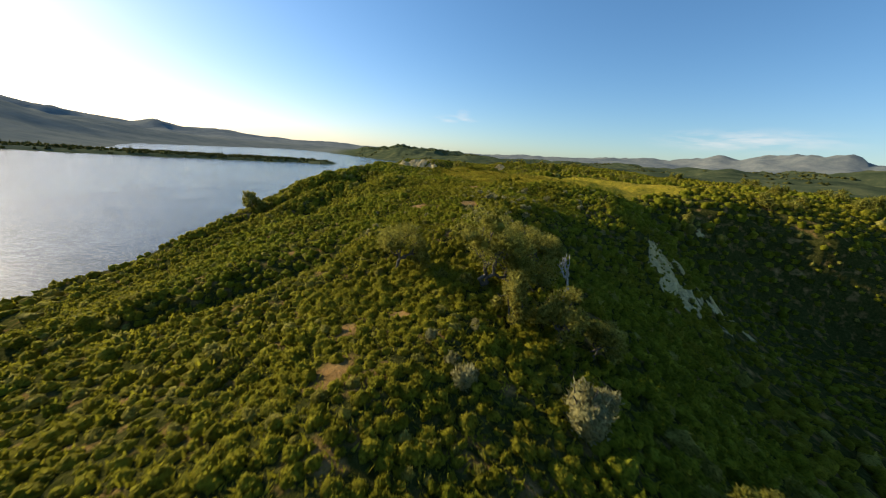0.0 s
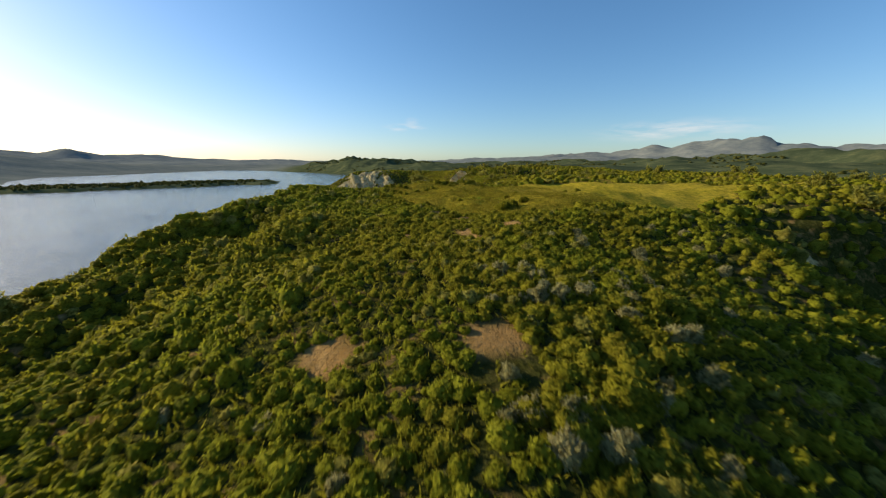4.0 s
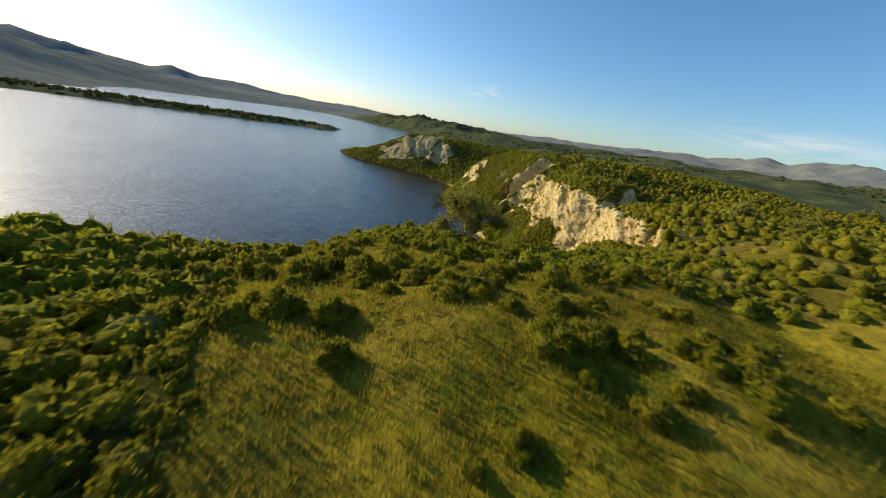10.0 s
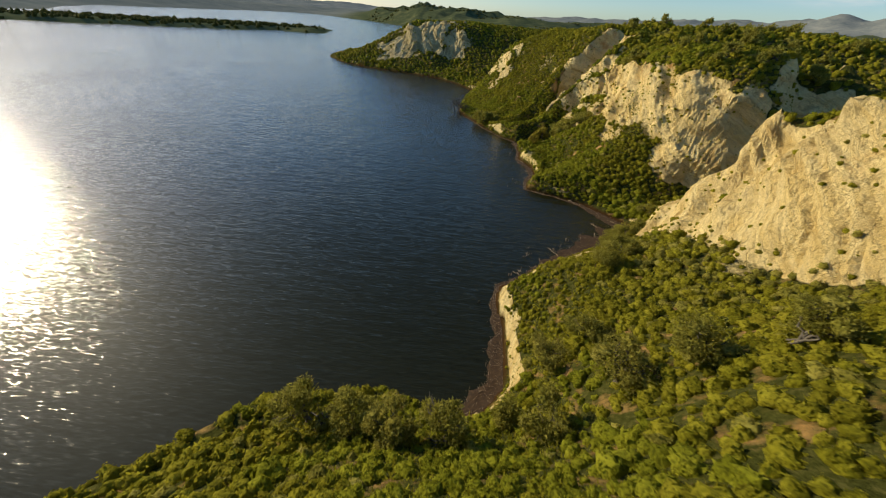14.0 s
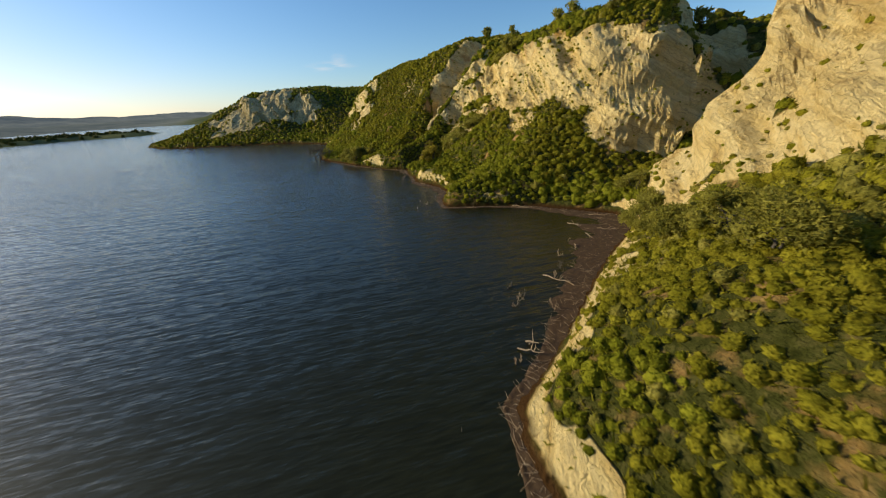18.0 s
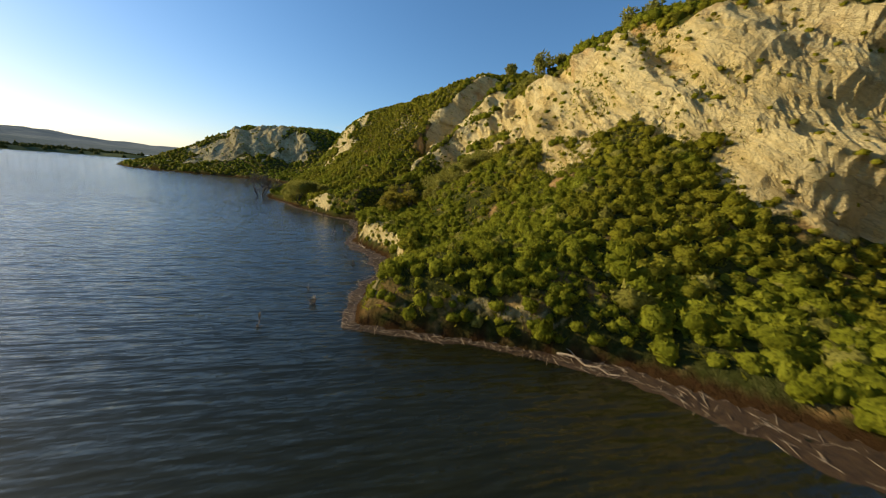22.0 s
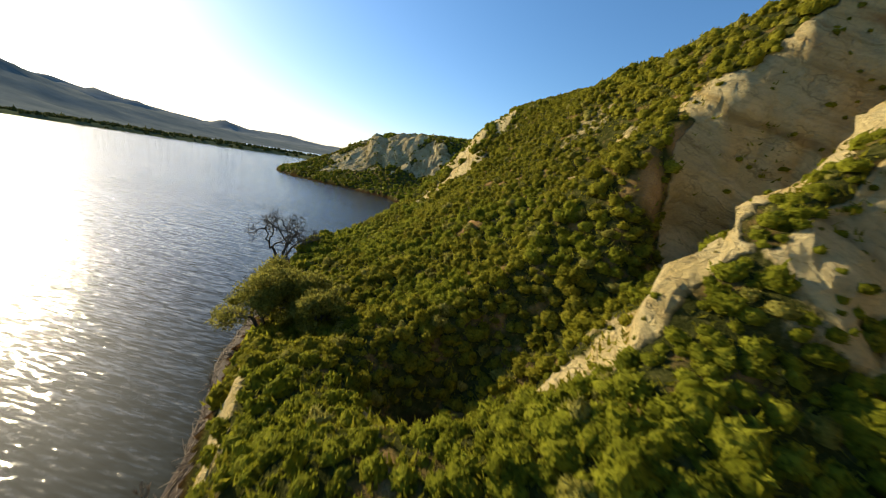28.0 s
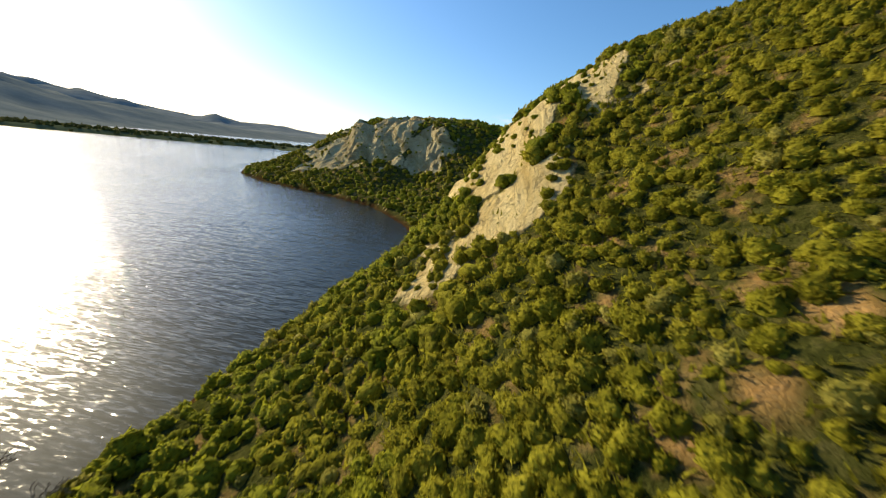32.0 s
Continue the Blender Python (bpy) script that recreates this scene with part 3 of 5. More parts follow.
MEADOW_EDGE = [(-3, -36), (0, -50), (2.5, -61), (5, -68.5), (7, -74), (9, -79), (13, -82), (24, -82.5), (40, -78), (60, -66), (90, -48), (150, -30), (150, 30), (104, 36), (62, 2),
               (40, -14), (21, -34), (10, -37), (8, -31), (4.5, -28.8), (1.6, -30), (0, -33.5)]
DMEADOW, IN_MEADOW = distance_to(GX, GY, MEADOW_EDGE, True)
MEADOW = smooth(np.where(IN_MEADOW, DMEADOW, -DMEADOW) + 2.2 * fractal(GX, GY, 6.0, 3, 31), -1.2, 1.2)
MEADOW = np.where(GY > -35, MEADOW * 0.44, MEADOW)
MEADOW = np.where((GY > -35) & (GX < 20), MEADOW * 0.44, MEADOW)
_hill = 0.4 * smooth(GX, 4, 9) * smooth(27 - GX, 0, 8) * smooth(GY, 0, 5) * smooth(34 - GY, 0, 4) + 0.8 * smooth(26 - GX, 0, 4) * smooth(GY, -36, -32) * smooth(6 - GY, 0, 5) + 0.55 * smooth(GY, 106, 111) * (1 - smooth(GY, 175, 190)) * smooth(44 - GX, 0, 4)
FACE = ROCK = smooth(STEEP - _hill + 0.22 * fractal(GX, GY, 7.0, 3, 35), 0.92, 1.25) * smooth(GZ, 0.6, 1.2) * (1 - 0.85 * smooth(GX, 9.5, 11) * smooth(27 - GX, 0, 3) * smooth(GY, -2, 1) * smooth(19 - GY, 0, 2)) * (1 - 0.75 * smooth(GX, 18, 20) * smooth(30 - GX, 0, 2) * smooth(GY, 89, 91) * smooth(102 - GY, 0, 2)) * (1 - 0.9 * smooth(30.5 - GX, 0, 2) * smooth(GY, 104, 107) * smooth(137 - GY, 0, 4))
for _x, _y, _rx, _ry, _k in [(38, -113, 2.6, 3.4, 0.5), (56.5, -103, 4.5, 4, 0.52), (46, -111, 3.0, 2.2, 0.42), (-44, 252, 38, 17, 1.0), (28, 121.5, 2.5, 2, 0.5), (32.5, 118.5, 3, 2, 0.6), (26.5, 129, 3, 3, 0.45), (24.5, 121.5, 2.5, 2, 0.45),
                             (10.5, 150, 6, 7, 0.8), (12.5, 143, 4, 4.5, 0.7), (17, 149, 3, 4, 0.75), (8, 141, 3, 3, 0.55), (34, 116, 4, 3, 0.8), (31.8, 99.6, 2.5, 3, 0.55), (-14, 241, 13, 7, 0.9), (6, 145, 1.5, 2.5, 0.5), (16.5, 119.3, 1, 1, 0.6), (36, 108, 2, 3, 0.6), (26, 29, 3, 3, 0.4), (31, 14, 4, 4, 0.45), (35, 68, 2, 2, 0.5), (20, 146, 5, 2, 0.45),
                             (11.4, 19.8, 1.3, 1.5, 0.9), (14.6, 22.2, 1.9, 1.6, 0.9), (17.8, 24.6, 2.4, 2.2, 0.9), (21, 27.2, 2.4, 2.0, 0.9), (23.8, 29.4, 2.2, 1.8, 0.8), (8.8, 10.6, 0.8, 2.2, 0.9), (7.9, 14, 0.8, 2.2, 0.9),
                             (18.5, 54.2, 3.4, 0.6, 0.7), (22, 68, 1.4, 2.6, 0.9), (22.3, 63, 1.2, 2.6, 0.9), (17.6, 74, 1.2, 2.2, 0.9), (16.8, 93.4, 0.9, 0.9, 0.9), (25.2, 106.5, 2.0, 0.8, 0.5),
                             (37.2, 86.6, 2.6, 4, 0.95), (35.6, 82, 2.2, 3.6, 0.6), (36, 91, 2.5, 3, 0.85), (34, 94.6, 2.4, 2.6, 0.9), (34, 117.6, 5, 2.0, 0.95), (39.5, 118.6, 5, 2.4, 0.95)]:
    _e = 1 - np.hypot((GX - _x) / _rx, (GY - _y) / _ry) + 0.35 * fractal(GX, GY, 4.0, 3, 37)
    ROCK = np.maximum(ROCK, _k * smooth(_e, 0.15, 0.45))
_cut = smooth(DSHORE, 0.25, 0.6) * smooth(1.7 - DSHORE, 0, 0.5) * ~IN_LAKE * np.maximum(smooth(fractal(GX, GY, 6.0, 2, 39), 0.2, 0.5), smooth(22 - GY, 0, 2) * smooth(GY, 7, 9))
ROCK = np.maximum(ROCK, 0.8 * _cut * ((GX > 3) & (GX < 30) & (GY > 5) & (GY < 112)))
ROCK = ROCK * (1 - 0.5 * smooth(GX, 13, 15) * smooth(30 - GX, 0, 4) * smooth(GY, 48, 50) * smooth(60 - GY, 0, 3)) * (1 - 0.7 * smooth(GX, 9, 12) * smooth(22 - GX, 0, 3) * smooth(GY, 80, 84) * smooth(101 - GY, 0, 3))
ROCK = np.where(GY < -125, ROCK * 0.55, ROCK) * (1 - 0.9 * smooth(GX, 62, 68) * smooth(-40 - GY, 0, 8)) * (1 - 0.9 * smooth(-12 - GX, 0, 6) * smooth(-20 - GY, 0, 8))
# patches of trodden bare earth: x, y, radius
CLEARED = [(4.6, -20, 1.2), (4.0, -21.6, 0.7), (1.2, -24.2, 1.1), (0.6, -25.2, 0.8), (13.5, -90, 1.2), (12.6, -91.4, 0.9), (9.1, -90.7, 0.9), (9.6, -92.4, 0.7), (4.1, -116.3, 0.8), (3.5, -88.2, 0.6), (-0.9, -142.2, 1.0), (4.6, -121.6, 0.7), (7.1, -108.5, 1.4), (0, -107, 1.4), (1.5, -136.5, 0.9), (-1.5, -138, 0.8), (8.3, -77.5, 1.7), (15, -80, 1.8), (10, -83, 1.5), (-2.2, -26.2, 1.0), (-0.9, -31.6, 0.9), (-1.8, -29.6, 0.7), (1.6, -27.6, 0.8), (10.4, -29.9, 1.1),
           (12.5, -30.2, 0.9), (32, 66, 0.6), (28, 70, 0.6), (33.5, 72, 0.6), (21, 20.5, 0.7), (23, 16, 0.6), (16.5, 119.5, 0.9),
           (24.5, 121, 0.5), (22.5, 124.5, 0.5), (20, 126, 0.5), (30, 116, 0.8), (28, 113.5, 0.7), (20, 23, 0.6), (36, 68, 0.6), (33.5, 112, 1.0), (17.0, 128.4, 0.65), (18.8, 129.8, 0.6), (18.4, 127.0, 0.4), (15, 133, 0.4)]
BARE = np.zeros_like(GX)
for _x, _y, _r in CLEARED:
    BARE = np.maximum(BARE, smooth(1.25 - np.hypot(GX - _x, GY - _y) / _r + 0.3 * fractal(GX, GY, 1.8, 2, 33), 0, 0.5))
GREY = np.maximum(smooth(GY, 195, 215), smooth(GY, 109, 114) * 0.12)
FAR_GREEN = smooth(np.maximum(np.maximum(-110 - GX, GX - 150), np.maximum(-260 - GY, GY - 320)), 0, 60)
MUD = smooth(0.5 - GZ, -0.15, 0.3) * (1 - FAR_GREEN)


def mesh_from(name, verts, faces, material, smooth_shade=True):
    """A mesh from arrays: verts n x 3, faces m x 3 or m x 4."""
    me = bpy.data.meshes.new(name)
    k = faces.shape[1]
    me.vertices.add(len(verts))
    me.vertices.foreach_set("co", np.ascontiguousarray(verts, dtype=np.float32).ravel())
    me.loops.add(len(faces) * k)
    me.loops.foreach_set("vertex_index", np.ascontiguousarray(faces, dtype=np.int32).ravel())
    me.polygons.add(len(faces))
    me.polygons.foreach_set("loop_start", np.arange(0, len(faces) * k, k, dtype=np.int32))
    me.polygons.foreach_set("loop_total", np.full(len(faces), k, dtype=np.int32))
    me.polygons.foreach_set("use_smooth", np.full(len(faces), smooth_shade, dtype=bool))
    me.update()
    me.materials.append(material)
    return me


def broken_faces():
    """How far the bare faces stand out or fall back: buttresses, ledges along the tilted beds, broken blocks."""
    bed = GZ - 0.62 * GY + 0.2 * GX + 1.6 * fractal(GX, GY, 9.0, 2, 58, GZ)
    along = 0.6 * GY + GZ * 0.5
    slanted = np.abs(fractal(bed, along * 0.22, 8.0, 3, 50, None, 0.5)) * 1.9 - 0.7
    upright = np.abs(fractal(GX, GY, 13.0, 2, 51, GZ * 0.3, 0.5)) * 1.6 - 0.5
    ledge = fractal(bed, along * 0.1, 2.4, 3, 53, None, 0.62)
    ledge = np.sign(ledge) * np.abs(ledge) ** 0.6
    block = fractal(GX, GY, 2.8, 3, 55, GZ * 1.1, 0.6)
    block = np.sign(block) * np.abs(block) ** 0.65
    bold = (1 - 0.45 * smooth(46 - GY, 0, 6)) * (1 - 0.7 * smooth(GY, 104, 112) * (1 - smooth(GY, 190, 220)))
    push = (bold * (1.35 * slanted + 0.9 * upright) + 0.6 * ledge + (0.2 + 0.25 * smooth(GY, 42, 48)) * block + 0.14 * fractal(GX, GY, 1.2, 2, 59, GZ)) * smooth(GZ, 2.2, 5.0)
    push = push + 1.5 * smooth(GY, 200, 215) * (np.abs(fractal(GX + 0.5 * GZ, GY * 0.4, 13.0, 3, 57)) * 1.8 - 0.6)
    near = 1 - smooth(np.maximum(np.maximum(-150 - GX, GX - 190), np.maximum(-300 - GY, GY - 330)), -20, 30)
    return push * np.maximum(FACE, (0.45 + 0.4 * smooth(GY, 200, 215)) * ROCK) * near


PUSH = broken_faces()
_s = np.sqrt(1 + STEEP**2)
SHIFT_X, SHIFT_Y, SHIFT_Z = -_gx / _s * PUSH, -_gy / _s * PUSH, PUSH / _s


def build_ground():
    v = np.stack([GX + SHIFT_X, GY + SHIFT_Y, GZ + SHIFT_Z], -1).reshape(-1, 3)
    rows, cols = GX.shape
    i = np.arange(rows * cols).reshape(rows, cols)
    f = np.stack([i[:-1, :-1], i[:-1, 1:], i[1:, 1:], i[1:, :-1]], -1).reshape(-1, 4)
    me = mesh_from("ground", v, f, M_GROUND)
    broken = (ROCK[:-1, :-1] > 0.5) & ((GY[:-1, :-1] < 106) | (GY[:-1, :-1] > 190)) & (GZ[:-1, :-1] > 4.5) & (FAR_GREEN[:-1, :-1] < 0.1)
    me.polygons.foreach_set("use_smooth", ~broken.ravel())
    # ranges masks where far hills take the haze colour
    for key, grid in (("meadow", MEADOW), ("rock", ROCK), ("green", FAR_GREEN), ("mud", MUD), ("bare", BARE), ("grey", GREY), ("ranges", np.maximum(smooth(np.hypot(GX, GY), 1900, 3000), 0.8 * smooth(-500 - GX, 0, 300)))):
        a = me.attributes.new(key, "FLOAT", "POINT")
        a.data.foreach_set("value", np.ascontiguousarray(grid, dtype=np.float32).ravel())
    return tagged(new("ground", me), "dry earth, meadow grass and pale sandstone bluffs rising from a lake", "ground", kind="structure")


build_ground()
bm = bmesh.new()
bmesh.ops.create_grid(bm, x_segments=4, y_segments=4, size=4800)
me = bpy.data.meshes.new("water")
bm.to_mesh(me)
bm.free()
me.materials.append(M_WATER)
tagged(new("water", me), "dark green lake water with small wind ripples", "water", kind="structure")


# ---- plants: shared shapes ----
def leaf_blades(rs, centres, out, size, slim=0.7, rise=0.35, brushy=0.65):
    """One small pointed blade at each centre, leaning up; the brushier, the more it stands out; vertices n*3 x 3."""
    n = len(centres)
    face = out * (1.0 if brushy < 1 else 0.35) + rs.normal(0, 0.42, (n, 3)) + np.array([0, 0, 0.2])
    face /= np.linalg.norm(face, axis=1, keepdims=True)
    d = rs.normal(0, 0.6, (n, 3)) + np.array([0, 0, rise])
    d = d - face * (d * face).sum(1, keepdims=True)
    d /= np.linalg.norm(d, axis=1, keepdims=True) + 1e-9
    d = d + out * brushy
    side = np.cross(face, d)
    side /= np.linalg.norm(side, axis=1, keepdims=True) + 1e-9
    s = size * rs.uniform(0.6, 1.4, (n, 1))
    w = side * s * slim * 0.5
    return np.stack([centres - w, centres + w, centres + d * s], 1).reshape(-1, 3)


def dome(rs, rings, around, rx, rz, lumps=12):
    """A closed mounded dome: the leafy mass of a bush, in triangles."""
    way = rs.normal(0, 1, (lumps, 3))
    way[:, 2] = np.abs(way[:, 2]) * 0.8
    way /= np.linalg.norm(way, axis=1, keepdims=True)
    tilt = np.linspace(-0.3, math.pi / 2 * 0.93, rings)
    a, b = np.meshgrid(tilt, np.arange(around) / around * 2 * math.pi, indexing="ij")
    b = b + 0.5 * (np.arange(rings) % 2)[:, None] * 2 * math.pi / around
    u = np.stack([np.cos(a) * np.cos(b), np.cos(a) * np.sin(b), np.sin(a)], -1).reshape(-1, 3)
    swell = np.exp(((u @ way.T) - 1) / 0.07).max(1)
    r = 0.60 + 0.44 * swell + rs.uniform(-0.1, 0.1, len(u))
    v = np.r_[u * r[:, None] * [rx, rx, rz], [[0, 0, rz * 0.85]]]
    i = np.arange(rings * around).reshape(rings, around)
    p, q, m, o = i[:-1].ravel(), np.roll(i[:-1], -1, 1).ravel(), np.roll(i[1:], -1, 1).ravel(), i[1:].ravel()
    top, last = np.full(around, len(v) - 1), i[-1]
    return v, np.concatenate([np.c_[p, q, m], np.c_[p, m, o], np.c_[last, np.roll(last, -1), top]])


def sprigs(rs, v, f, count, size, slim=0.7, rise=0.35):
    """Blades strewn evenly over the faces of a dome."""
    t = v[f]
    area = np.linalg.norm(np.cross(t[:, 1] - t[:, 0], t[:, 2] - t[:, 0]), axis=1)
    k = rs.choice(len(f), count, p=area / area.sum())
    w = rs.dirichlet((1, 1, 1), count)[:, :, None]
    c = (t[k] * w).sum(1)
    out = c - [0, 0, v[:, 2].min() * 0.5]
    out = out / (np.linalg.norm(out, axis=1, keepdims=True) + 1e-9)
    return leaf_blades(rs, c + rs.normal(0, 0.05, c.shape), out, size, slim, rise, 0.8)


def bush_shape(seed, leaves, size, rings=5, around=12, flat=0.95, slim=0.7):
    """A bush of unit radius: a mounded mass with sprigs standing out all over it."""
    rs = np.random.RandomState(seed)
    v, f = dome(rs, rings, around, 0.93, 0.93 * flat)
    q = sprigs(rs, v, f, leaves, size, slim)
    return np.r_[v, q], np.r_[f, np.arange(len(q)).reshape(-1, 3) + len(v)]


def strew(shapes, x, y, z, radius, height, seed):
    """Many copies of a few shapes joined into one pair of arrays."""
    rs = np.random.RandomState(seed)
    pick, turn = rs.randint(0, len(shapes), len(x)), rs.uniform(0, 2 * math.pi, len(x))
    vs, fs, base = [], [], 0
    for k, (v, f) in enumerate(shapes):
        m = np.flatnonzero(pick == k)
        if not len(m):
            continue
        c, s = np.cos(turn[m])[:, None], np.sin(turn[m])[:, None]
        r = radius[m][:, None]
        px = x[m][:, None] + r * (v[:, 0] * c - v[:, 1] * s)
        py = y[m][:, None] + r * (v[:, 0] * s + v[:, 1] * c)
        pz = z[m][:, None] + height[m][:, None] * v[:, 2]
        vs.append(np.stack([px, py, pz], -1).reshape(-1, 3))
        fs.append((f[None] + (np.arange(len(m)) * len(v))[:, None, None] + base).reshape(-1, f.shape[1]))
        base += len(m) * len(v)
    return np.concatenate(vs), np.concatenate(fs)


# the camera's path in plan, run on uphill; plants along it are built finest
FLIGHT = [(4, -156), (3, -139), (3, -121), (5, -100), (7, -78), (7, -56), (4, -36), (1, -20), (-1, -7), (1, 7), (7, 23), (15, 39), (21, 55), (23, 73), (19, 89), (15, 106), (11, 121), (16, 130), (21, 140), (24, 150)]
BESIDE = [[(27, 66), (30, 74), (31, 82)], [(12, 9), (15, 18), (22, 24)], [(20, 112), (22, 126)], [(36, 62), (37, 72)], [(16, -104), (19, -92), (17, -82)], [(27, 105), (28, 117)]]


def off_flight(x, y):
    return np.min([distance_to(x, y, FLIGHT)[0]] + [distance_to(x, y, line)[0] + 2 for line in BESIDE] + [distance_to(x, y, [(-18, -128), (-26, -96), (-24, -66)])[0] + 9], 0)


def scatter(step, x0, x1, y0, y1, seed, keep):
    """Jittered places on a grid, thinned by keep(x, y), a chance from 0 to 1."""
    rs = np.random.RandomState(seed)
    gx, gy = np.meshgrid(np.arange(x0, x1, step), np.arange(y0, y1, step))
    x = (gx + rs.uniform(-0.5, 0.5, gx.shape) * step).ravel()
    y = (gy + rs.uniform(-0.5, 0.5, gy.shape) * step).ravel()
    m = rs.rand(len(x)) < keep(x, y)
    return x[m], y[m]


def scrub_chance(x, y):
    """Where scrub grows: not in water, on bare rock, in the meadow or on trodden ground."""
    tufts = 0.90 - 0.6 * smooth(fractal(x, y, 4.5, 3, 93, bilinear(GZ, x, y)), -0.1, 0.3)
    p = 1.0 - smooth(bilinear(ROCK, x, y), 0.25, 0.8) * tufts
    p *= 1 - smooth(bilinear(MEADOW, x, y), 0.3, 0.6)
    p *= smooth(bilinear(GZ, x, y), 0.5, 0.9)
    bare = fractal(x, y, 7.0, 3, 91)
    p *= 1 - 0.6 * smooth(bare, 0.78, 1.0)
    for cx, cy, r in CLEARED:
        p *= smooth(np.hypot(x - cx, y - cy), r * 0.6, r * 1.1)
    return p


def grown(x, y, lo, hi, seed):
    rs = np.random.RandomState(seed)
    r = (lo + (hi - lo) * rs.rand(len(x)) ** 1.5) * np.clip(1 + 0.25 * fractal(x, y, 12.0, 2, seed + 5) + 0.25 * fractal(x, y, 3.5, 2, seed + 6), 0.78, 1.5)
    tall = r * rs.uniform(0.8, 1.25, len(x)) * (1.05 if hi < 1.5 else 0.95)
    return r, tall


NEAR, MID = 7.8, 31.0
near_shapes = [bush_shape(100 + k, 130, 0.15, 4, 9, slim=0.85) for k in range(8)]
mid_shapes = [bush_shape(200 + k, 40, 0.19, 4, 7, slim=0.9) for k in range(7)]
far_shapes = [bush_shape(300 + k, 9, 0.2, 3, 6, slim=0.9) for k in range(5)]


def scrub():
    jobs = [
        ("scrub_along_flight", near_shapes, 0.62, (-30, 62, -175, 182), lambda d: d < NEAR, (0.33, 0.8), "low olive-green chaparral bushes, densely grown", 1),
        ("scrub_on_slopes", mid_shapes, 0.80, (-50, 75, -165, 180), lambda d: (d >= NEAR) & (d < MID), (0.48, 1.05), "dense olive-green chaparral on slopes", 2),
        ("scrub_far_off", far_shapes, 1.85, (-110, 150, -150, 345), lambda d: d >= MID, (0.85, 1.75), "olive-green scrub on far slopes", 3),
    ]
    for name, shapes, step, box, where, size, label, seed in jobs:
        x, y = scatter(step, *box, seed, lambda a, b: scrub_chance(a, b) * where(off_flight(a, b)))
        r, tall = grown(x, y, *size, seed + 30)
        z = bilinear(GZ + SHIFT_Z, x, y) - 0.06
        small = 1 - 0.5 * smooth(bilinear(ROCK, x, y), 0.3, 0.8)
        small = small * (1 - 0.16 * smooth(-80 - y, 0, 8))
        r, tall = r * small, tall * small
        sx, sy = bilinear(SHIFT_X, x, y), bilinear(SHIFT_Y, x, y)
        lively = fractal(x, y, 22.0, 3, 77) + 0.5 * fractal(x, y, 4.0, 2, 78)
        dry = np.random.RandomState(seed + 90).rand(len(x)) < 0.06 + 0.4 * smooth(x, 20, 27) * smooth(38 - x, 0, 4) * smooth(y, 0, 6) * smooth(34 - y, 0, 4)
        for tag, mat, m in (("", M_SCRUB, (lively < 0.18) & ~dry), ("_bright", M_BRIGHT, (lively >= 0.18) & ~dry), ("_dry", M_FADED, dry)):
            v, f = strew(shapes, (x + sx)[m], (y + sy)[m], z[m], r[m], tall[m], seed + 60)
            note = label.replace("olive-green", {"": "olive-green", "_bright": "fresh green", "_dry": "grey-green dry"}[tag])
            tagged(new(name + tag, mesh_from(name + tag, v, f, mat)), note, "shrubs", kind="stuff")


scrub()


def undergrowth():
    """Low sprigs on the ground between the bushes."""
    rs = np.random.RandomState(19)
    x, y = scatter(0.3, -30, 62, -165, 150, 18, lambda a, b: 0.9 * scrub_chance(a, b) * (off_flight(a, b) < 11))
    c = np.c_[x, y, bilinear(GZ, x, y) - 0.03]
    c = np.repeat(c, 2, 0) + rs.normal(0, 0.08, (len(c) * 2, 3)) * [1, 1, 0.1]
    q = leaf_blades(rs, c, np.tile([0.0, 0.0, 1.0], (len(c), 1)), 0.26, 0.5, 0.6)
    tagged(new("undergrowth", mesh_from("undergrowth", q, np.arange(len(q)).reshape(-1, 3), M_SCRUB)), "low olive sprigs and dry weeds between bushes", "undergrowth", kind="stuff")


undergrowth()


def tuft_shape(seed, blades, lean=0.35):
    rs = np.random.RandomState(seed)
    a = rs.uniform(0, 2 * math.pi, blades)
    base = np.c_[rs.normal(0, 0.5, (blades, 2)), np.zeros(blades)]
    out = np.c_[np.cos(a) * lean, np.sin(a) * lean, np.ones(blades)]
    side = np.c_[-np.sin(a), np.cos(a), np.zeros(blades)] * 0.07
    h = rs.uniform(0.5, 1.1, (blades, 1))
    v = np.stack([base - side, base + side, base + out * h * 0.6 + side * 0.8, base + out * h], 1).reshape(-1, 3)
    return v, np.arange(len(v)).reshape(-1, 4)


def meadow_grass():
    shapes = [tuft_shape(500 + k, 9) for k in range(5)]
    x, y = scatter(0.30, -6, 46, -88, -22, 8, lambda a, b: smooth(bilinear(MEADOW, a, b), 0.3, 0.7) * (off_flight(a, b) < 24) * (0.35 + 0.5 * smooth(fractal(a, b, 3.0, 3, 12), -0.4, 0.4)))
    rs = np.random.RandomState(9)
    r, h = rs.uniform(0.18, 0.34, len(x)), rs.uniform(0.14, 0.42, len(x))
    v, f = strew(shapes, x, y, bilinear(GZ, x, y) - 0.02, r, h, 10)
    tagged(new("meadow_grass", mesh_from("meadow_grass", v, f, M_GRASS, False)), "yellow-green spring meadow grass", "grass", kind="stuff")


meadow_grass()


# ---- things: single plants ----
def part(name, data, parent, label=""):
    ob = new(name, data)
    ob.parent = parent
    return tagged(ob, label)


def thing(name, x, y, z=None):
    ob = new(name)
    ob.location = (x, y, float(bilinear(GZ, np.array([x], float), np.array([y], float))[0]) if z is None else z)
    return ob


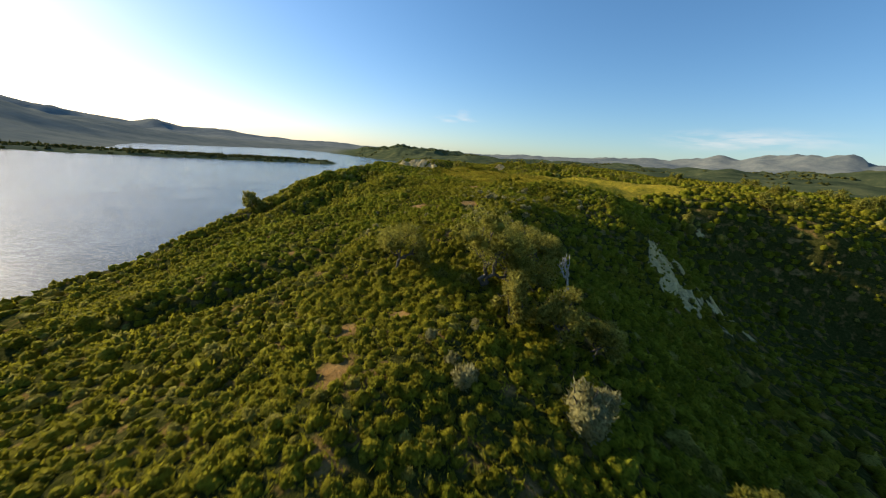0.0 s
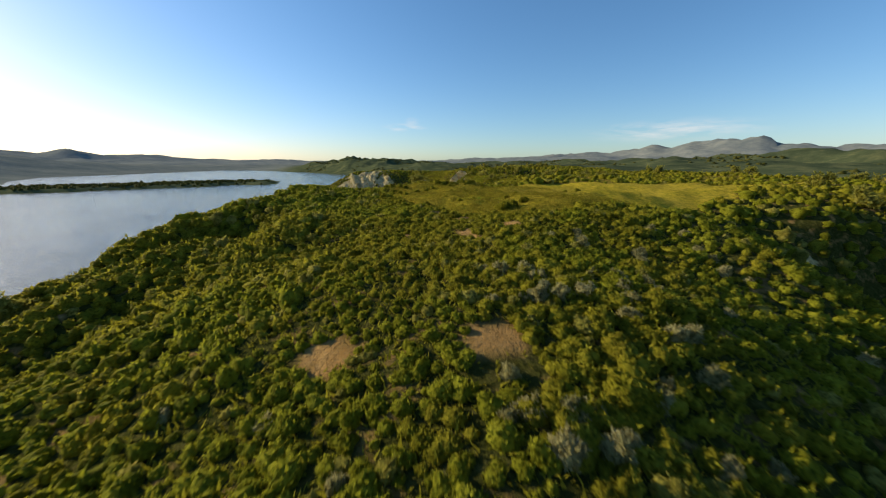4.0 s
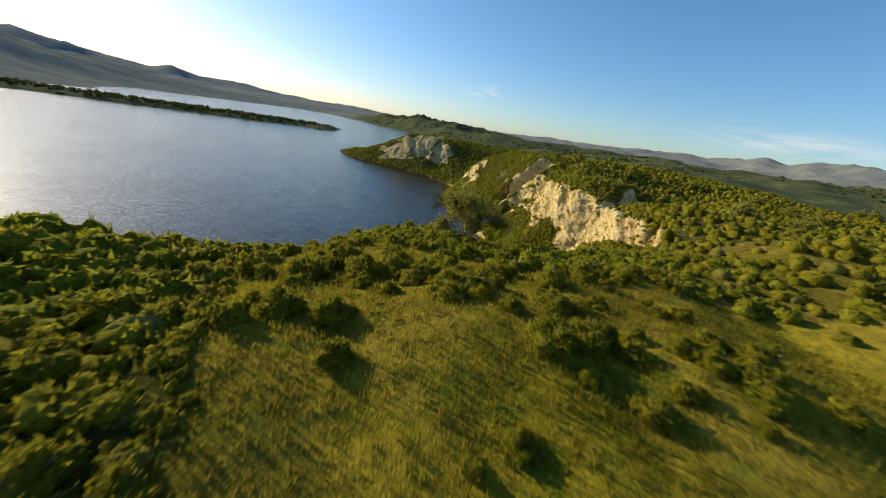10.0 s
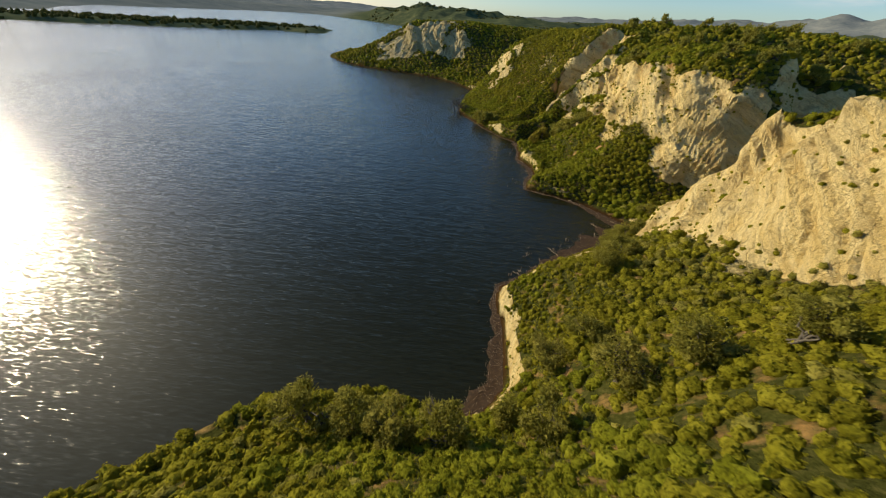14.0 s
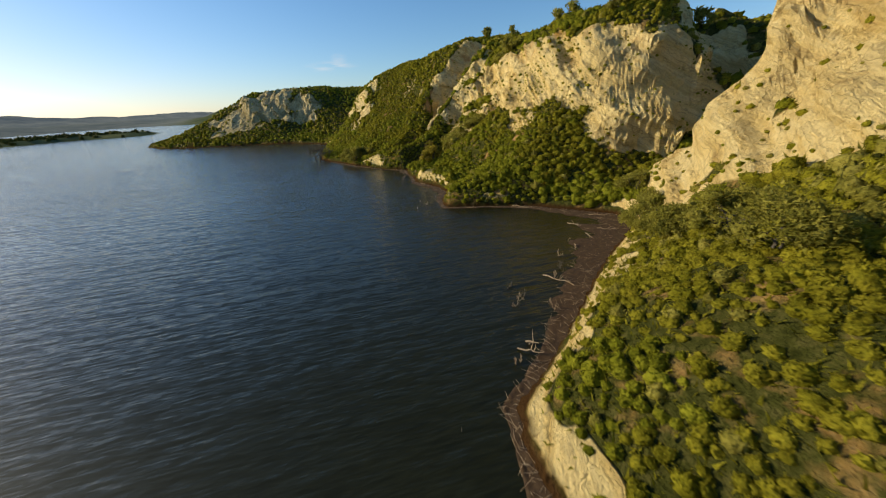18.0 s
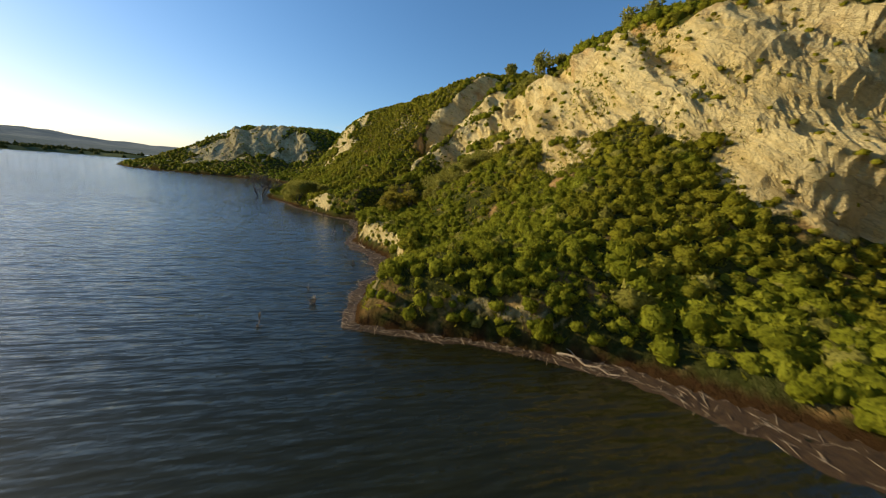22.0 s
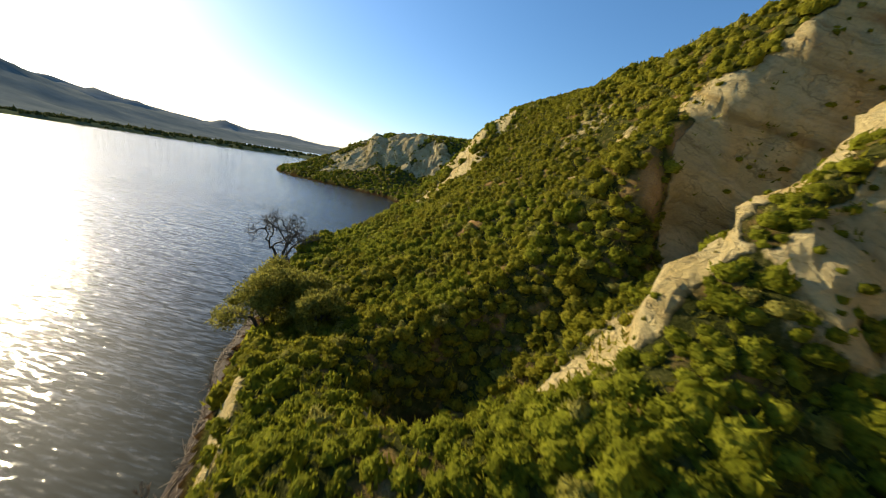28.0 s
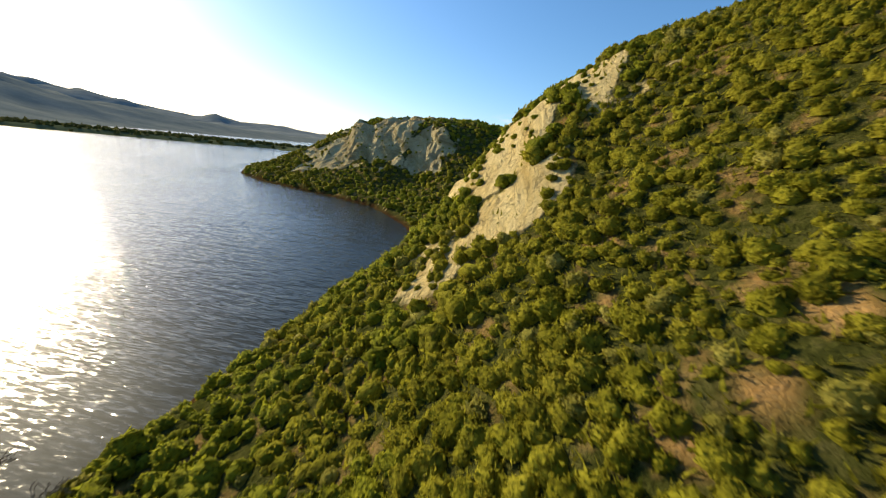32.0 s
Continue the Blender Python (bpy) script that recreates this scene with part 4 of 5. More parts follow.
def tube(points, radii, sides=6):
    """A tapered tube along a bent line, with closed ends."""
    p = np.array(points, float)
    t = np.gradient(p, axis=0)
    t /= np.linalg.norm(t, axis=1, keepdims=True) + 1e-9
    ref = np.array([0.31, 0.87, 0.38])
    a = np.cross(t, ref)
    a /= np.linalg.norm(a, axis=1, keepdims=True) + 1e-9
    b = np.cross(t, a)
    ang = np.arange(sides) / sides * 2 * math.pi
    ring = np.cos(ang)[None, :, None] * a[:, None] + np.sin(ang)[None, :, None] * b[:, None]
    v = (p[:, None] + ring * np.array(radii)[:, None, None]).reshape(-1, 3)
    i = np.arange(len(p) * sides).reshape(len(p), sides)
    f = np.stack([i[:-1], np.roll(i[:-1], -1, 1), np.roll(i[1:], -1, 1), i[1:]], -1).reshape(-1, 4)
    return v, f


def gather(pieces):
    vs, fs, n = [], [], 0
    for v, f in pieces:
        vs.append(v)
        fs.append(f + n)
        n += len(v)
    return np.concatenate(vs), np.concatenate(fs)


def bent(rs, a, b, steps=5, sway=0.12):
    a, b = np.array(a, float), np.array(b, float)
    t = np.linspace(0, 1, steps)[:, None]
    p = a + (b - a) * t
    p[1:-1] += rs.normal(0, sway * np.linalg.norm(b - a) / 2, (steps - 2, 3))
    return p


def limbs(rs, base, way, length, radius, depth, found, tips, split=3, spread=0.75):
    """Branches out of branches; every piece goes to found, every end to tips."""
    end = base + way * length
    line = bent(rs, base, end, 5, 0.16)
    found.append(tube(line, np.linspace(radius, radius * 0.6, 5), 6 if radius > 0.05 else 4))
    if depth == 0:
        tips.append(line[-1])
        return
    for _ in range(split):
        w = way + rs.normal(0, spread, 3)
        w[2] = w[2] * 0.7 + 0.25
        w /= np.linalg.norm(w)
        limbs(rs, line[-1 if rs.rand() < 0.7 else -2], w, length * rs.uniform(0.55, 0.85), max(radius * 0.58, 0.016), depth - 1, found, tips, split, spread)


def tree(x, y, height, spread, seed, leaf, label, category="tree", bark=None, leaves=60, leaf_size=0.3, trunks=1, name="oak_tree", low=0.25, z=None, group=""):
    """A tapered trunk with limbs, and a crown of clumps of leaves round the limb ends."""
    rs = np.random.RandomState(seed)
    wood, tips = [], []
    for _ in range(trunks):
        way = np.array([rs.normal(0, 0.22), rs.normal(0, 0.22), 1.0])
        way /= np.linalg.norm(way)
        foot = np.array([rs.normal(0, 0.15) * (trunks > 1), rs.normal(0, 0.15) * (trunks > 1), -0.25])
        limbs(rs, foot, way, height * 0.34, height * 0.034, 3, wood, tips, 3, 0.7)
    tips = np.array(tips)
    tips[:, :2] *= spread / (np.abs(tips[:, :2]).max() + 1e-6)
    lift = (tips[:, 2] - tips[:, 2].min()) / (np.ptp(tips[:, 2]) + 1e-6)
    rim = 1 - 0.45 * (np.hypot(tips[:, 0], tips[:, 1]) / spread) ** 2
    tips[:, 2] = height * (low + (0.92 - low) * lift * rim)
    ob = thing(name, x, y, z)
    wv, wf = gather(wood)
    k = np.clip((wv[:, 2:3] + 0.25) / (height * 0.9), 0, 1)
    reach = np.abs(wv[:, :2]).max() + 1e-6
    wv[:, :2] *= 1 + k * (spread * 0.8 / reach - 1) if reach > spread * 0.8 else 1
    wv[:, 2] *= min(1.0, height * 0.88 / wv[:, 2].max())
    part("trunk", mesh_from("trunk", wv, wf, bark or M_BARK), ob)
    if leaf:
        pick = tips[rs.randint(0, len(tips), leaves * 18)]
        u = rs.normal(0, 1, pick.shape)
        u /= np.linalg.norm(u, axis=1, keepdims=True)
        puff = spread * 0.30 * rs.uniform(0.3, 1.0, (len(pick), 1)) ** 0.5
        c = pick + u * puff * [1, 1, 0.72]
        c[:, 2] = np.maximum(c[:, 2], height * low * 0.5)
        q = leaf_blades(rs, c, u, leaf_size, 0.6)
        some = tips[rs.permutation(len(tips))[:12]]
        mass = [(v * spread * 0.27 + t0 - [0, 0, spread * 0.1], f) for t0 in some for v, f in [dome(rs, 4, 9, 1.0, 0.75)]]
        part("crown", mesh_from("crown", *gather(mass + [(q, np.arange(len(q)).reshape(-1, 3))]), leaf), ob)
    return tagged(ob, label, category, group)


OAK = "dark olive live oak with a rounded ragged crown"
for x, y, h, r, s in [(7.2, -131.4, 6.4, 3.3, 1), (9.6, -130.4, 5.0, 2.4, 2), (-0.1, -129, 4.6, 2.5, 3), (8.4, -136.2, 3.8, 1.2, 5), (11.8, -137.4, 4.2, 1.9, 4), (14.2, -136.6, 3.2, 1.5, 6),
                      (16.5, -146.5, 3.0, 1.5, 7), (19.5, -145, 2.8, 1.4, 8), (25, -141.5, 3.2, 1.6, 9)]:
    tree(x, y, h, r, s, M_FADED if s in (4, 5, 6) else M_OAK, OAK if s not in (4, 5, 6) else "pale olive oak with a loose twiggy crown", leaves=280, leaf_size=0.17, trunks=2, group="oaks on the ridge")
for x, y, h, r, s in [(11.2, -121.4, 3.4, 2.5, 14), (14.6, -121.2, 3.2, 2.3, 15), (8.8, -123.6, 3.0, 2.2, 16), (12.4, -127.6, 3.6, 2.2, 17)]:
    tree(x, y, h, r, s, M_FADED, "pale olive oak with leafy twigs on the crest", leaves=330, leaf_size=0.16, trunks=2, low=0.15, group="pale oaks on the crest")
for x, y, h, r, s in [(-38, -84.5, 3.8, 2.2, 11), (-41, -80, 3.0, 2.2, 12), (-34, -86, 2.6, 2.0, 13)]:
    tree(x, y, h, r, s, M_OAK, "spreading live oak at the brow of the lakeside slope", leaves=80, leaf_size=0.36, group="oaks on the slope")
tree(7.8, -25.6, 5.2, 3.4, 21, M_OAK, "live oak with a pale trunk leaning over the bluff edge", bark=M_DEAD, leaves=420, leaf_size=0.17, trunks=2, low=0.2)
for x, y, h, r, s in [(-9.5, -6.2, 4.6, 2.0, 31), (-5.5, -7, 3.2, 1.8, 32), (-2.2, -7.6, 3.6, 1.7, 33), (1.5, -7.4, 4.0, 1.6, 34), (8.6, -6.0, 3.4, 2.0, 35), (13.5, -3.6, 3.6, 2.2, 36), (17.2, -3, 3.4, 2.0, 37),
                      (20.5, -4.5, 3.6, 2.2, 38), (10, 1.5, 2.8, 1.8, 39), (14, 3.5, 2.6, 1.7, 40), (5.8, -4.5, 2.4, 1.4, 41)]:
    tree(x, y, h * 1.3, r * 1.1, s, M_OAK if s % 3 else M_FADED, "young bushy oak in the hollow by the shore", leaves=190, leaf_size=0.18, trunks=2, low=0.18, group="trees in the shore hollow")
for x, y, h, r, s in [(19.4, 17.2, 3.2, 2.6, 51), (23.5, 21.5, 3.0, 2.5, 52), (27.5, 30.5, 3.4, 2.4, 53), (31.5, 35, 3.2, 2.0, 54), (24.5, 26.5, 2.6, 2.0, 55), (36, 41, 3.2, 2.2, 56)]:
    tree(x, y, h, r, s, M_OAK, "grey-limbed live oak above the debris-filled cove", leaves=260, leaf_size=0.17, trunks=3, low=0.2, group="oaks by the cove")
for x, y, h, r, s in [(20.0, 89.4, 3.4, 1.5, 61), (23.4, 92.8, 5.2, 2.3, 62), (19.6, 83.2, 3.6, 1.6, 63)]:
    tree(x, y, h, r, s, M_WILLOW, "yellow-green willow at the mouth of a gully", leaves=340, leaf_size=0.16, trunks=3, name="willow_tree", low=0.1, group="willows by the gully")
for x, y, h, r, s in [(28.6, 86.8, 4.6, 4.0, 71), (33.2, 85.6, 4.0, 3.8, 72), (25.8, 88.6, 2.8, 2.2, 73), (31.4, 83.2, 3.0, 2.6, 74)]:
    tree(x, y, h, r, s, M_OAK, "broad live oak at the foot of the sandstone cliff", leaves=430, leaf_size=0.18, trunks=3, low=0.2, group="oaks at the cliff foot")
for x, y, h, r, s in [(4.4, 108.4, 4.6, 2.2, 81), (6.6, 109.6, 4.0, 2.0, 82), (2.8, 112.2, 3.8, 1.9, 83), (8.8, 107.8, 3.0, 1.6, 84)]:
    tree(x, y, h, r, s, M_OAK, "dense rounded shore tree overhanging the water", leaves=380, leaf_size=0.17, trunks=3, low=0.1, group="shore trees")
_rs = np.random.RandomState(5)
for k in range(34):
    x, y = _rs.uniform(44, 120), _rs.uniform(40, 150)
    if float(bilinear(ROCK, np.array([x]), np.array([y]))[0]) < 0.3 and float(bilinear(GZ, np.array([x]), np.array([y]))[0]) > 21:
        tree(x, y, _rs.uniform(2.4, 4.0), _rs.uniform(1.6, 2.8), 400 + k, M_OAK, "live oak among scrub on the bluff top", leaves=50, leaf_size=0.42, low=0.12, group="oaks on the bluff top")
for k in range(40):
    x, y = _rs.uniform(60, 200), _rs.uniform(-80, 90)
    if float(bilinear(MEADOW, np.array([x]), np.array([y]))[0]) < 0.4 and float(bilinear(GZ, np.array([x]), np.array([y]))[0]) > 18:
        tree(x, y, _rs.uniform(2.6, 4.6), _rs.uniform(2.0, 3.6), 500 + k, M_OAK, "live oak at the far edge of the meadow", leaves=34, leaf_size=0.6, low=0.1, group="oaks beyond the meadow")


def bare_tree(x, y, height, spread, seed, label, depth=4, bark=None, name="bare_tree", z=None, group="", width=0.035, stems=1):
    rs = np.random.RandomState(seed)
    wood, tips = [], []
    for _ in range(stems):
        lean = 0.15 if stems == 1 else 0.32
        limbs(rs, np.array([0, 0, -0.3]), np.array([rs.normal(0, lean), rs.normal(0, lean), 1.0]), height * 0.3, height * width, depth, wood, tips, 3, spread)
    v, f = gather(wood)
    v[:, 2] *= height / v[:, 2].max()
    ob = thing(name, x, y, z)
    part("bare_crown", mesh_from("bare_crown", v, f, bark or M_BARK), ob)
    return tagged(ob, label, "tree", group)


bare_tree(-6.3, 125.2, 6.4, 0.9, 27, "bare leafless willow standing in the lake shallows", 5, z=-0.4, width=0.026, stems=4)
bare_tree(13.8, -131.4, 3.8, 0.8, 4, "dead tree with bleached white branches", 3, M_DEAD, name="dead_tree")
bare_tree(8.4, -25, 2.6, 0.8, 14, "dead bleached shrub skeleton by the oak", 3, M_DEAD, name="dead_tree")

lone_meshes = [mesh_from("foliage", *bush_shape(720 + k, 1500, 0.085, 8, 18, flat=0.9, slim=0.7), M_SCRUB) for k in range(5)]


def stem_mesh(seed):
    """The short forked stem of a shrub of unit radius."""
    rs = np.random.RandomState(seed)
    pieces = []
    for k in range(4):
        a, r = k * 1.6 + rs.uniform(0, 0.6), rs.uniform(0.35, 0.6)
        pieces.append(tube(bent(rs, (0, 0, -0.1), (math.cos(a) * r, math.sin(a) * r, rs.uniform(0.6, 0.85)), 4, 0.1), np.linspace(0.05, 0.012, 4), 5))
    return mesh_from("stem", *gather(pieces), M_BARK)


stem_meshes = [stem_mesh(740 + k) for k in range(3)]
sage_meshes = [mesh_from("foliage", *bush_shape(700 + k, 700, 0.14, 6, 14, slim=0.6), M_SAGE) for k in range(4)]
for k, (x, y, r) in enumerate([(10.9, -143.1, 1.5), (12.2, -142.2, 1.2), (5.4, -142.6, 0.8), (4.8, -141.4, 0.5), (6.2, -138, 0.5), (6.3, -115.7, 0.5), (10.7, -118.5, 0.75), (3.6, -139.6, 0.45)]
                              + [(_rs.uniform(6.5, 15.5), _rs.uniform(-121, -101), _rs.uniform(0.3, 0.65)) for _ in range(60)]
                              + [(_rs.uniform(-6, 3), _rs.uniform(-121, -104), _rs.uniform(0.3, 0.5)) for _ in range(10)]
                              + [(_rs.uniform(14, 30), _rs.uniform(-112, -92), _rs.uniform(0.35, 0.7)) for _ in range(22)]):
    ob = thing("sage_bush", x, y)
    part("foliage", sage_meshes[k % 4], ob)
    part("stem", stem_meshes[k % 3], ob, "dark woody stem")
    ob.scale = (r, r, r * 1.3)
    ob.rotation_euler = (0, 0, k * 1.7)
    tagged(ob, "silvery grey-green sagebrush in pale bloom on the ridge", "shrub", "sagebrush on the ridge")

MEADOW_SHRUBS = [(7, -70.1, 0.6), (16.3, -78, 1.3), (17.8, -77.4, 1.0), (20, -75.5, 0.8), (-0.3, -46.5, 0.8), (-0.4, -52.1, 0.9), (6, -55.9, 0.7), (-2.2, -55, 1.3), (14.8, -37.1, 0.8), (10.1, -37.5, 0.9),
                 (6.1, -39.6, 0.8), (11.9, -47, 0.5), (9.5, -49.5, 0.6), (21, -35, 0.8), (31.2, -36.7, 0.7), (-3.9, -49.1, 0.9), (0.4, -60.8, 1.2), (-0.8, -57.1, 0.8), (1.5, -52.1, 0.8), (3.9, -47.5, 0.7),
                 (3.9, -39.4, 1.1), (2.5, -40.4, 1.2), (6.8, -38.4, 0.9), (8.6, -40.5, 1.0), (0.2, -41.5, 1.1), (12.5, -39, 1.0), (16, -33.5, 0.9), (24, -40, 0.6)]
_ms = np.random.RandomState(44)
MEADOW_SHRUBS += [(_ms.uniform(-1, 34), _ms.uniform(-74, -40), _ms.uniform(0.25, 0.6)) for _ in range(46)]
MEADOW_SHRUBS += [(_ms.uniform(-3, 18), _ms.uniform(-48, -33), _ms.uniform(0.4, 1.0)) for _ in range(46)]
MEADOW_SHRUBS += [(_ms.uniform(-5, 22), _ms.uniform(-47, -32), _ms.uniform(0.35, 1.1)) for _ in range(48)]
NOSE_SHRUBS = [(-2.6, -25.4, 1.5), (-1.4, -23.4, 1.4), (3.6, -22.6, 1.6), (5.6, -23.4, 1.4), (2.4, -25.2, 1.3), (-4.6, -27.4, 1.4), (5.2, -25.2, 1.2), (10.8, -23.6, 1.6), (13.4, -25.8, 1.5), (-6.4, -30, 1.3), (0.4, -26, 1.0)]
for k, (x, y, r) in enumerate(MEADOW_SHRUBS + NOSE_SHRUBS):
    ob = thing("shrub", x, y)
    part("foliage", lone_meshes[k % 5], ob)
    part("stem", stem_meshes[k % 3], ob, "dark woody stem")
    ob.scale = (r, r, r * 1.15)
    ob.rotation_euler = (0, 0, k * 2.3)
    if k < len(MEADOW_SHRUBS):
        tagged(ob, "rounded coyote-brush shrub standing in meadow grass", "shrub", "shrubs in the meadow")
    else:
        tagged(ob, "large leafy green shrub at the brow of the bluff", "shrub", "shrubs at the brow")


# ---- the waterline: floating debris, driftwood, drowned brush ----
def debris_material():
    n = Nodes("floating_debris")
    c = n.ramp(n.noise(3.0, 7.0, 0.75), [(0.3, (0.022, 0.012, 0.005)), (0.5, (0.055, 0.029, 0.010)), (0.68, (0.09, 0.052, 0.019)), (0.85, (0.20, 0.135, 0.065))])
    n.bump(n.noise(9.0, 6.0, 0.7), 0.8, 0.06)
    return n.done(c, 0.75, 0.3)


M_DEBRIS = debris_material()


def debris_mat():
    """A raft of bark and needles drifted against the shore, one ragged sheet a hand above the water."""
    line = np.array(SHORE_NEAR[8:34], float)
    seg = np.hypot(*np.diff(line, axis=0).T)
    s = np.r_[0, np.cumsum(seg)]
    at = np.arange(0, s[-1], 0.35)
    px, py = np.interp(at, s, line[:, 0]), np.interp(at, s, line[:, 1])
    tx, ty = np.gradient(px), np.gradient(py)
    k = np.ones(9) / 9
    tx, ty = np.convolve(tx, k, "same"), np.convolve(ty, k, "same")
    n = np.hypot(tx, ty)
    ox, oy = -ty / n, tx / n
    width = np.interp(py + 0.0, [-2, 6, 14, 18, 24, 30, 36, 44, 50, 54, 60, 68, 76, 84, 90, 100, 112], [2.6, 1.8, 0.7, 0.5, 1.5, 2.8, 4.6, 2.6, 0.9, 0.4, 1.1, 1.6, 0.7, 0.6, 1.4, 0.5, 0.4])
    width = width * (0.75 + 0.5 * np.abs(fractal(at, at * 0, 2.5, 3, 66)))
    cols = 9
    f = np.linspace(-0.6, 1, cols)
    w = np.where(f[None] < 0, f[None] * 1.2, f[None] * width[:, None])
    vx, vy = px[:, None] + ox[:, None] * w, py[:, None] + oy[:, None] * w
    vz = 0.035 + 0.03 * fractal(vx, vy, 0.8, 3, 70) + 0.05 * (f[None] < 0.2)
    vz[:, -1] = -0.05
    v = np.stack([vx, vy, vz], -1).reshape(-1, 3)
    i = np.arange(len(v)).reshape(len(at), cols)
    q = np.stack([i[:-1, :-1], i[:-1, 1:], i[1:, 1:], i[1:, :-1]], -1).reshape(-1, 4)
    tagged(new("floating_debris", mesh_from("floating_debris", v, q, M_DEBRIS)), "reddish-brown raft of floating bark and needles", "debris", kind="stuff")
    return px, py, ox, oy, width


RAFT = debris_mat()


def litter():
    """Loose sticks on the raft and the strand, too many to count."""
    rs = np.random.RandomState(17)
    px, py, ox, oy, width = RAFT
    pieces = []
    for _ in range(1900):
        k = rs.randint(0, len(px))
        w = rs.uniform(-0.5, 1.05) * width[k]
        c = np.array([px[k] + ox[k] * w, py[k] + oy[k] * w, 0.07 + rs.uniform(0, 0.05)])
        a = rs.uniform(0, math.pi)
        h = np.array([math.cos(a), math.sin(a), rs.normal(0, 0.08)]) * rs.uniform(0.1, 0.55) ** 1.2
        pieces.append(tube([c - h, c, c + h], [0.008, 0.012, 0.005], 3))
    v, f = gather(pieces)
    tagged(new("drift_sticks", mesh_from("drift_sticks", v, f, M_DRIFT)), "small pale driftwood sticks caught along the waterline", "driftwood", kind="stuff")


litter()

LOGS = [(33.5, 41.2, 33.6, 39.3), (26.2, 41, 26.8, 39.3), (23.7, 50.9, 25.3, 48.7), (25.9, 37.2, 25.6, 36.1), (34.6, 39.1, 34.5, 37.8), (22.9, 35.1, 22.4, 34.2), (16.2, 30.3, 17.5, 27.8), (9.6, 22.5, 10.7, 21.4),
        (10.4, 22.9, 10.9, 22.2), (15.1, 86.7, 15.8, 88.4), (14, 91.5, 15.9, 90.9), (6.8, 102.8, 5.7, 105.9), (28, 38, 29.6, 36.6), (30.5, 42.6, 31.9, 41.0), (17.2, 62, 16.2, 60.4), (15.8, 72, 15.2, 74)]
for k, (ax, ay, bx, by) in enumerate(LOGS):
    rs = np.random.RandomState(800 + k)
    length = math.hypot(bx - ax, by - ay)
    line = bent(rs, (-length / 2, 0, 0.05), (length / 2, 0, rs.uniform(0.05, 0.3)), 7, 0.05)
    pieces = [tube(line, np.linspace(0.06, 0.02, 7), 7)]
    for _ in range(3):
        j = rs.randint(2, 6)
        pieces.append(tube(bent(rs, line[j], line[j] + rs.normal(0, 0.25, 3) + [0.1, 0, 0.25], 4, 0.1), np.linspace(0.03, 0.01, 4), 5))
    ob = new("driftwood_log", mesh_from("driftwood_log", *gather(pieces), M_DRIFT))
    ob.location = ((ax + bx) / 2, (ay + by) / 2, 0.04)
    ob.rotation_euler = (0, 0, math.atan2(by - ay, bx - ax))
    tagged(ob, "weathered driftwood log stranded on floating debris", "log", "driftwood logs")

for k, (x, y, h) in enumerate([(4.6, 14.6, 0.9), (10.5, 54.9, 0.8), (11.9, 26.9, 1.3), (12.9, 27.8, 0.9), (9, 21.6, 0.8), (4.3, 18.3, 0.5), (12.6, 29.4, 0.8), (14.2, 25.6, 1.0), (16.8, 29.6, 0.9), (18.5, 31, 1.0),
                               (12.5, 57.5, 0.7), (12, 60, 0.6), (14.8, 66, 0.8), (12.6, 78, 1.1), (13.4, 82.2, 1.0), (10, 95, 0.9), (8.6, 97, 1.0), (5.6, 103, 0.9), (12, 87, 0.8), (20, 33.5, 0.9)]):
    bare_tree(x, y, h, 0.9, 900 + k, "drowned dry shrub sticking out of the shallows", 3, M_DRIFT if k % 3 else M_BARK, "dead_shrub", -0.15, "drowned shrubs", 0.02)


def spit_trees():
    """Wooded spit across the water, seen from afar."""
    rs = np.random.RandomState(23)
    line = np.array(SPIT, float)
    s = np.r_[0, np.cumsum(np.hypot(*np.diff(line, axis=0).T))]
    at = rs.uniform(0, s[-1], 1100)
    x = np.interp(at, s, line[:, 0]) + rs.normal(0, 30, 1100)
    y = np.interp(at, s, line[:, 1]) + rs.normal(0, 30, 1100)
    z = bilinear(GZ, x, y)
    m = z > 0.3
    r = rs.uniform(2.4, 4.6, m.sum())
    v, f = strew(far_shapes, x[m], y[m], z[m] - 0.3, r, r * rs.uniform(0.9, 1.5, m.sum()), 24)
    tagged(new("spit_woods", mesh_from("spit_woods", v, f, M_WOODS)), "low trees covering a spit across the lake", "woods", kind="stuff")


spit_trees()


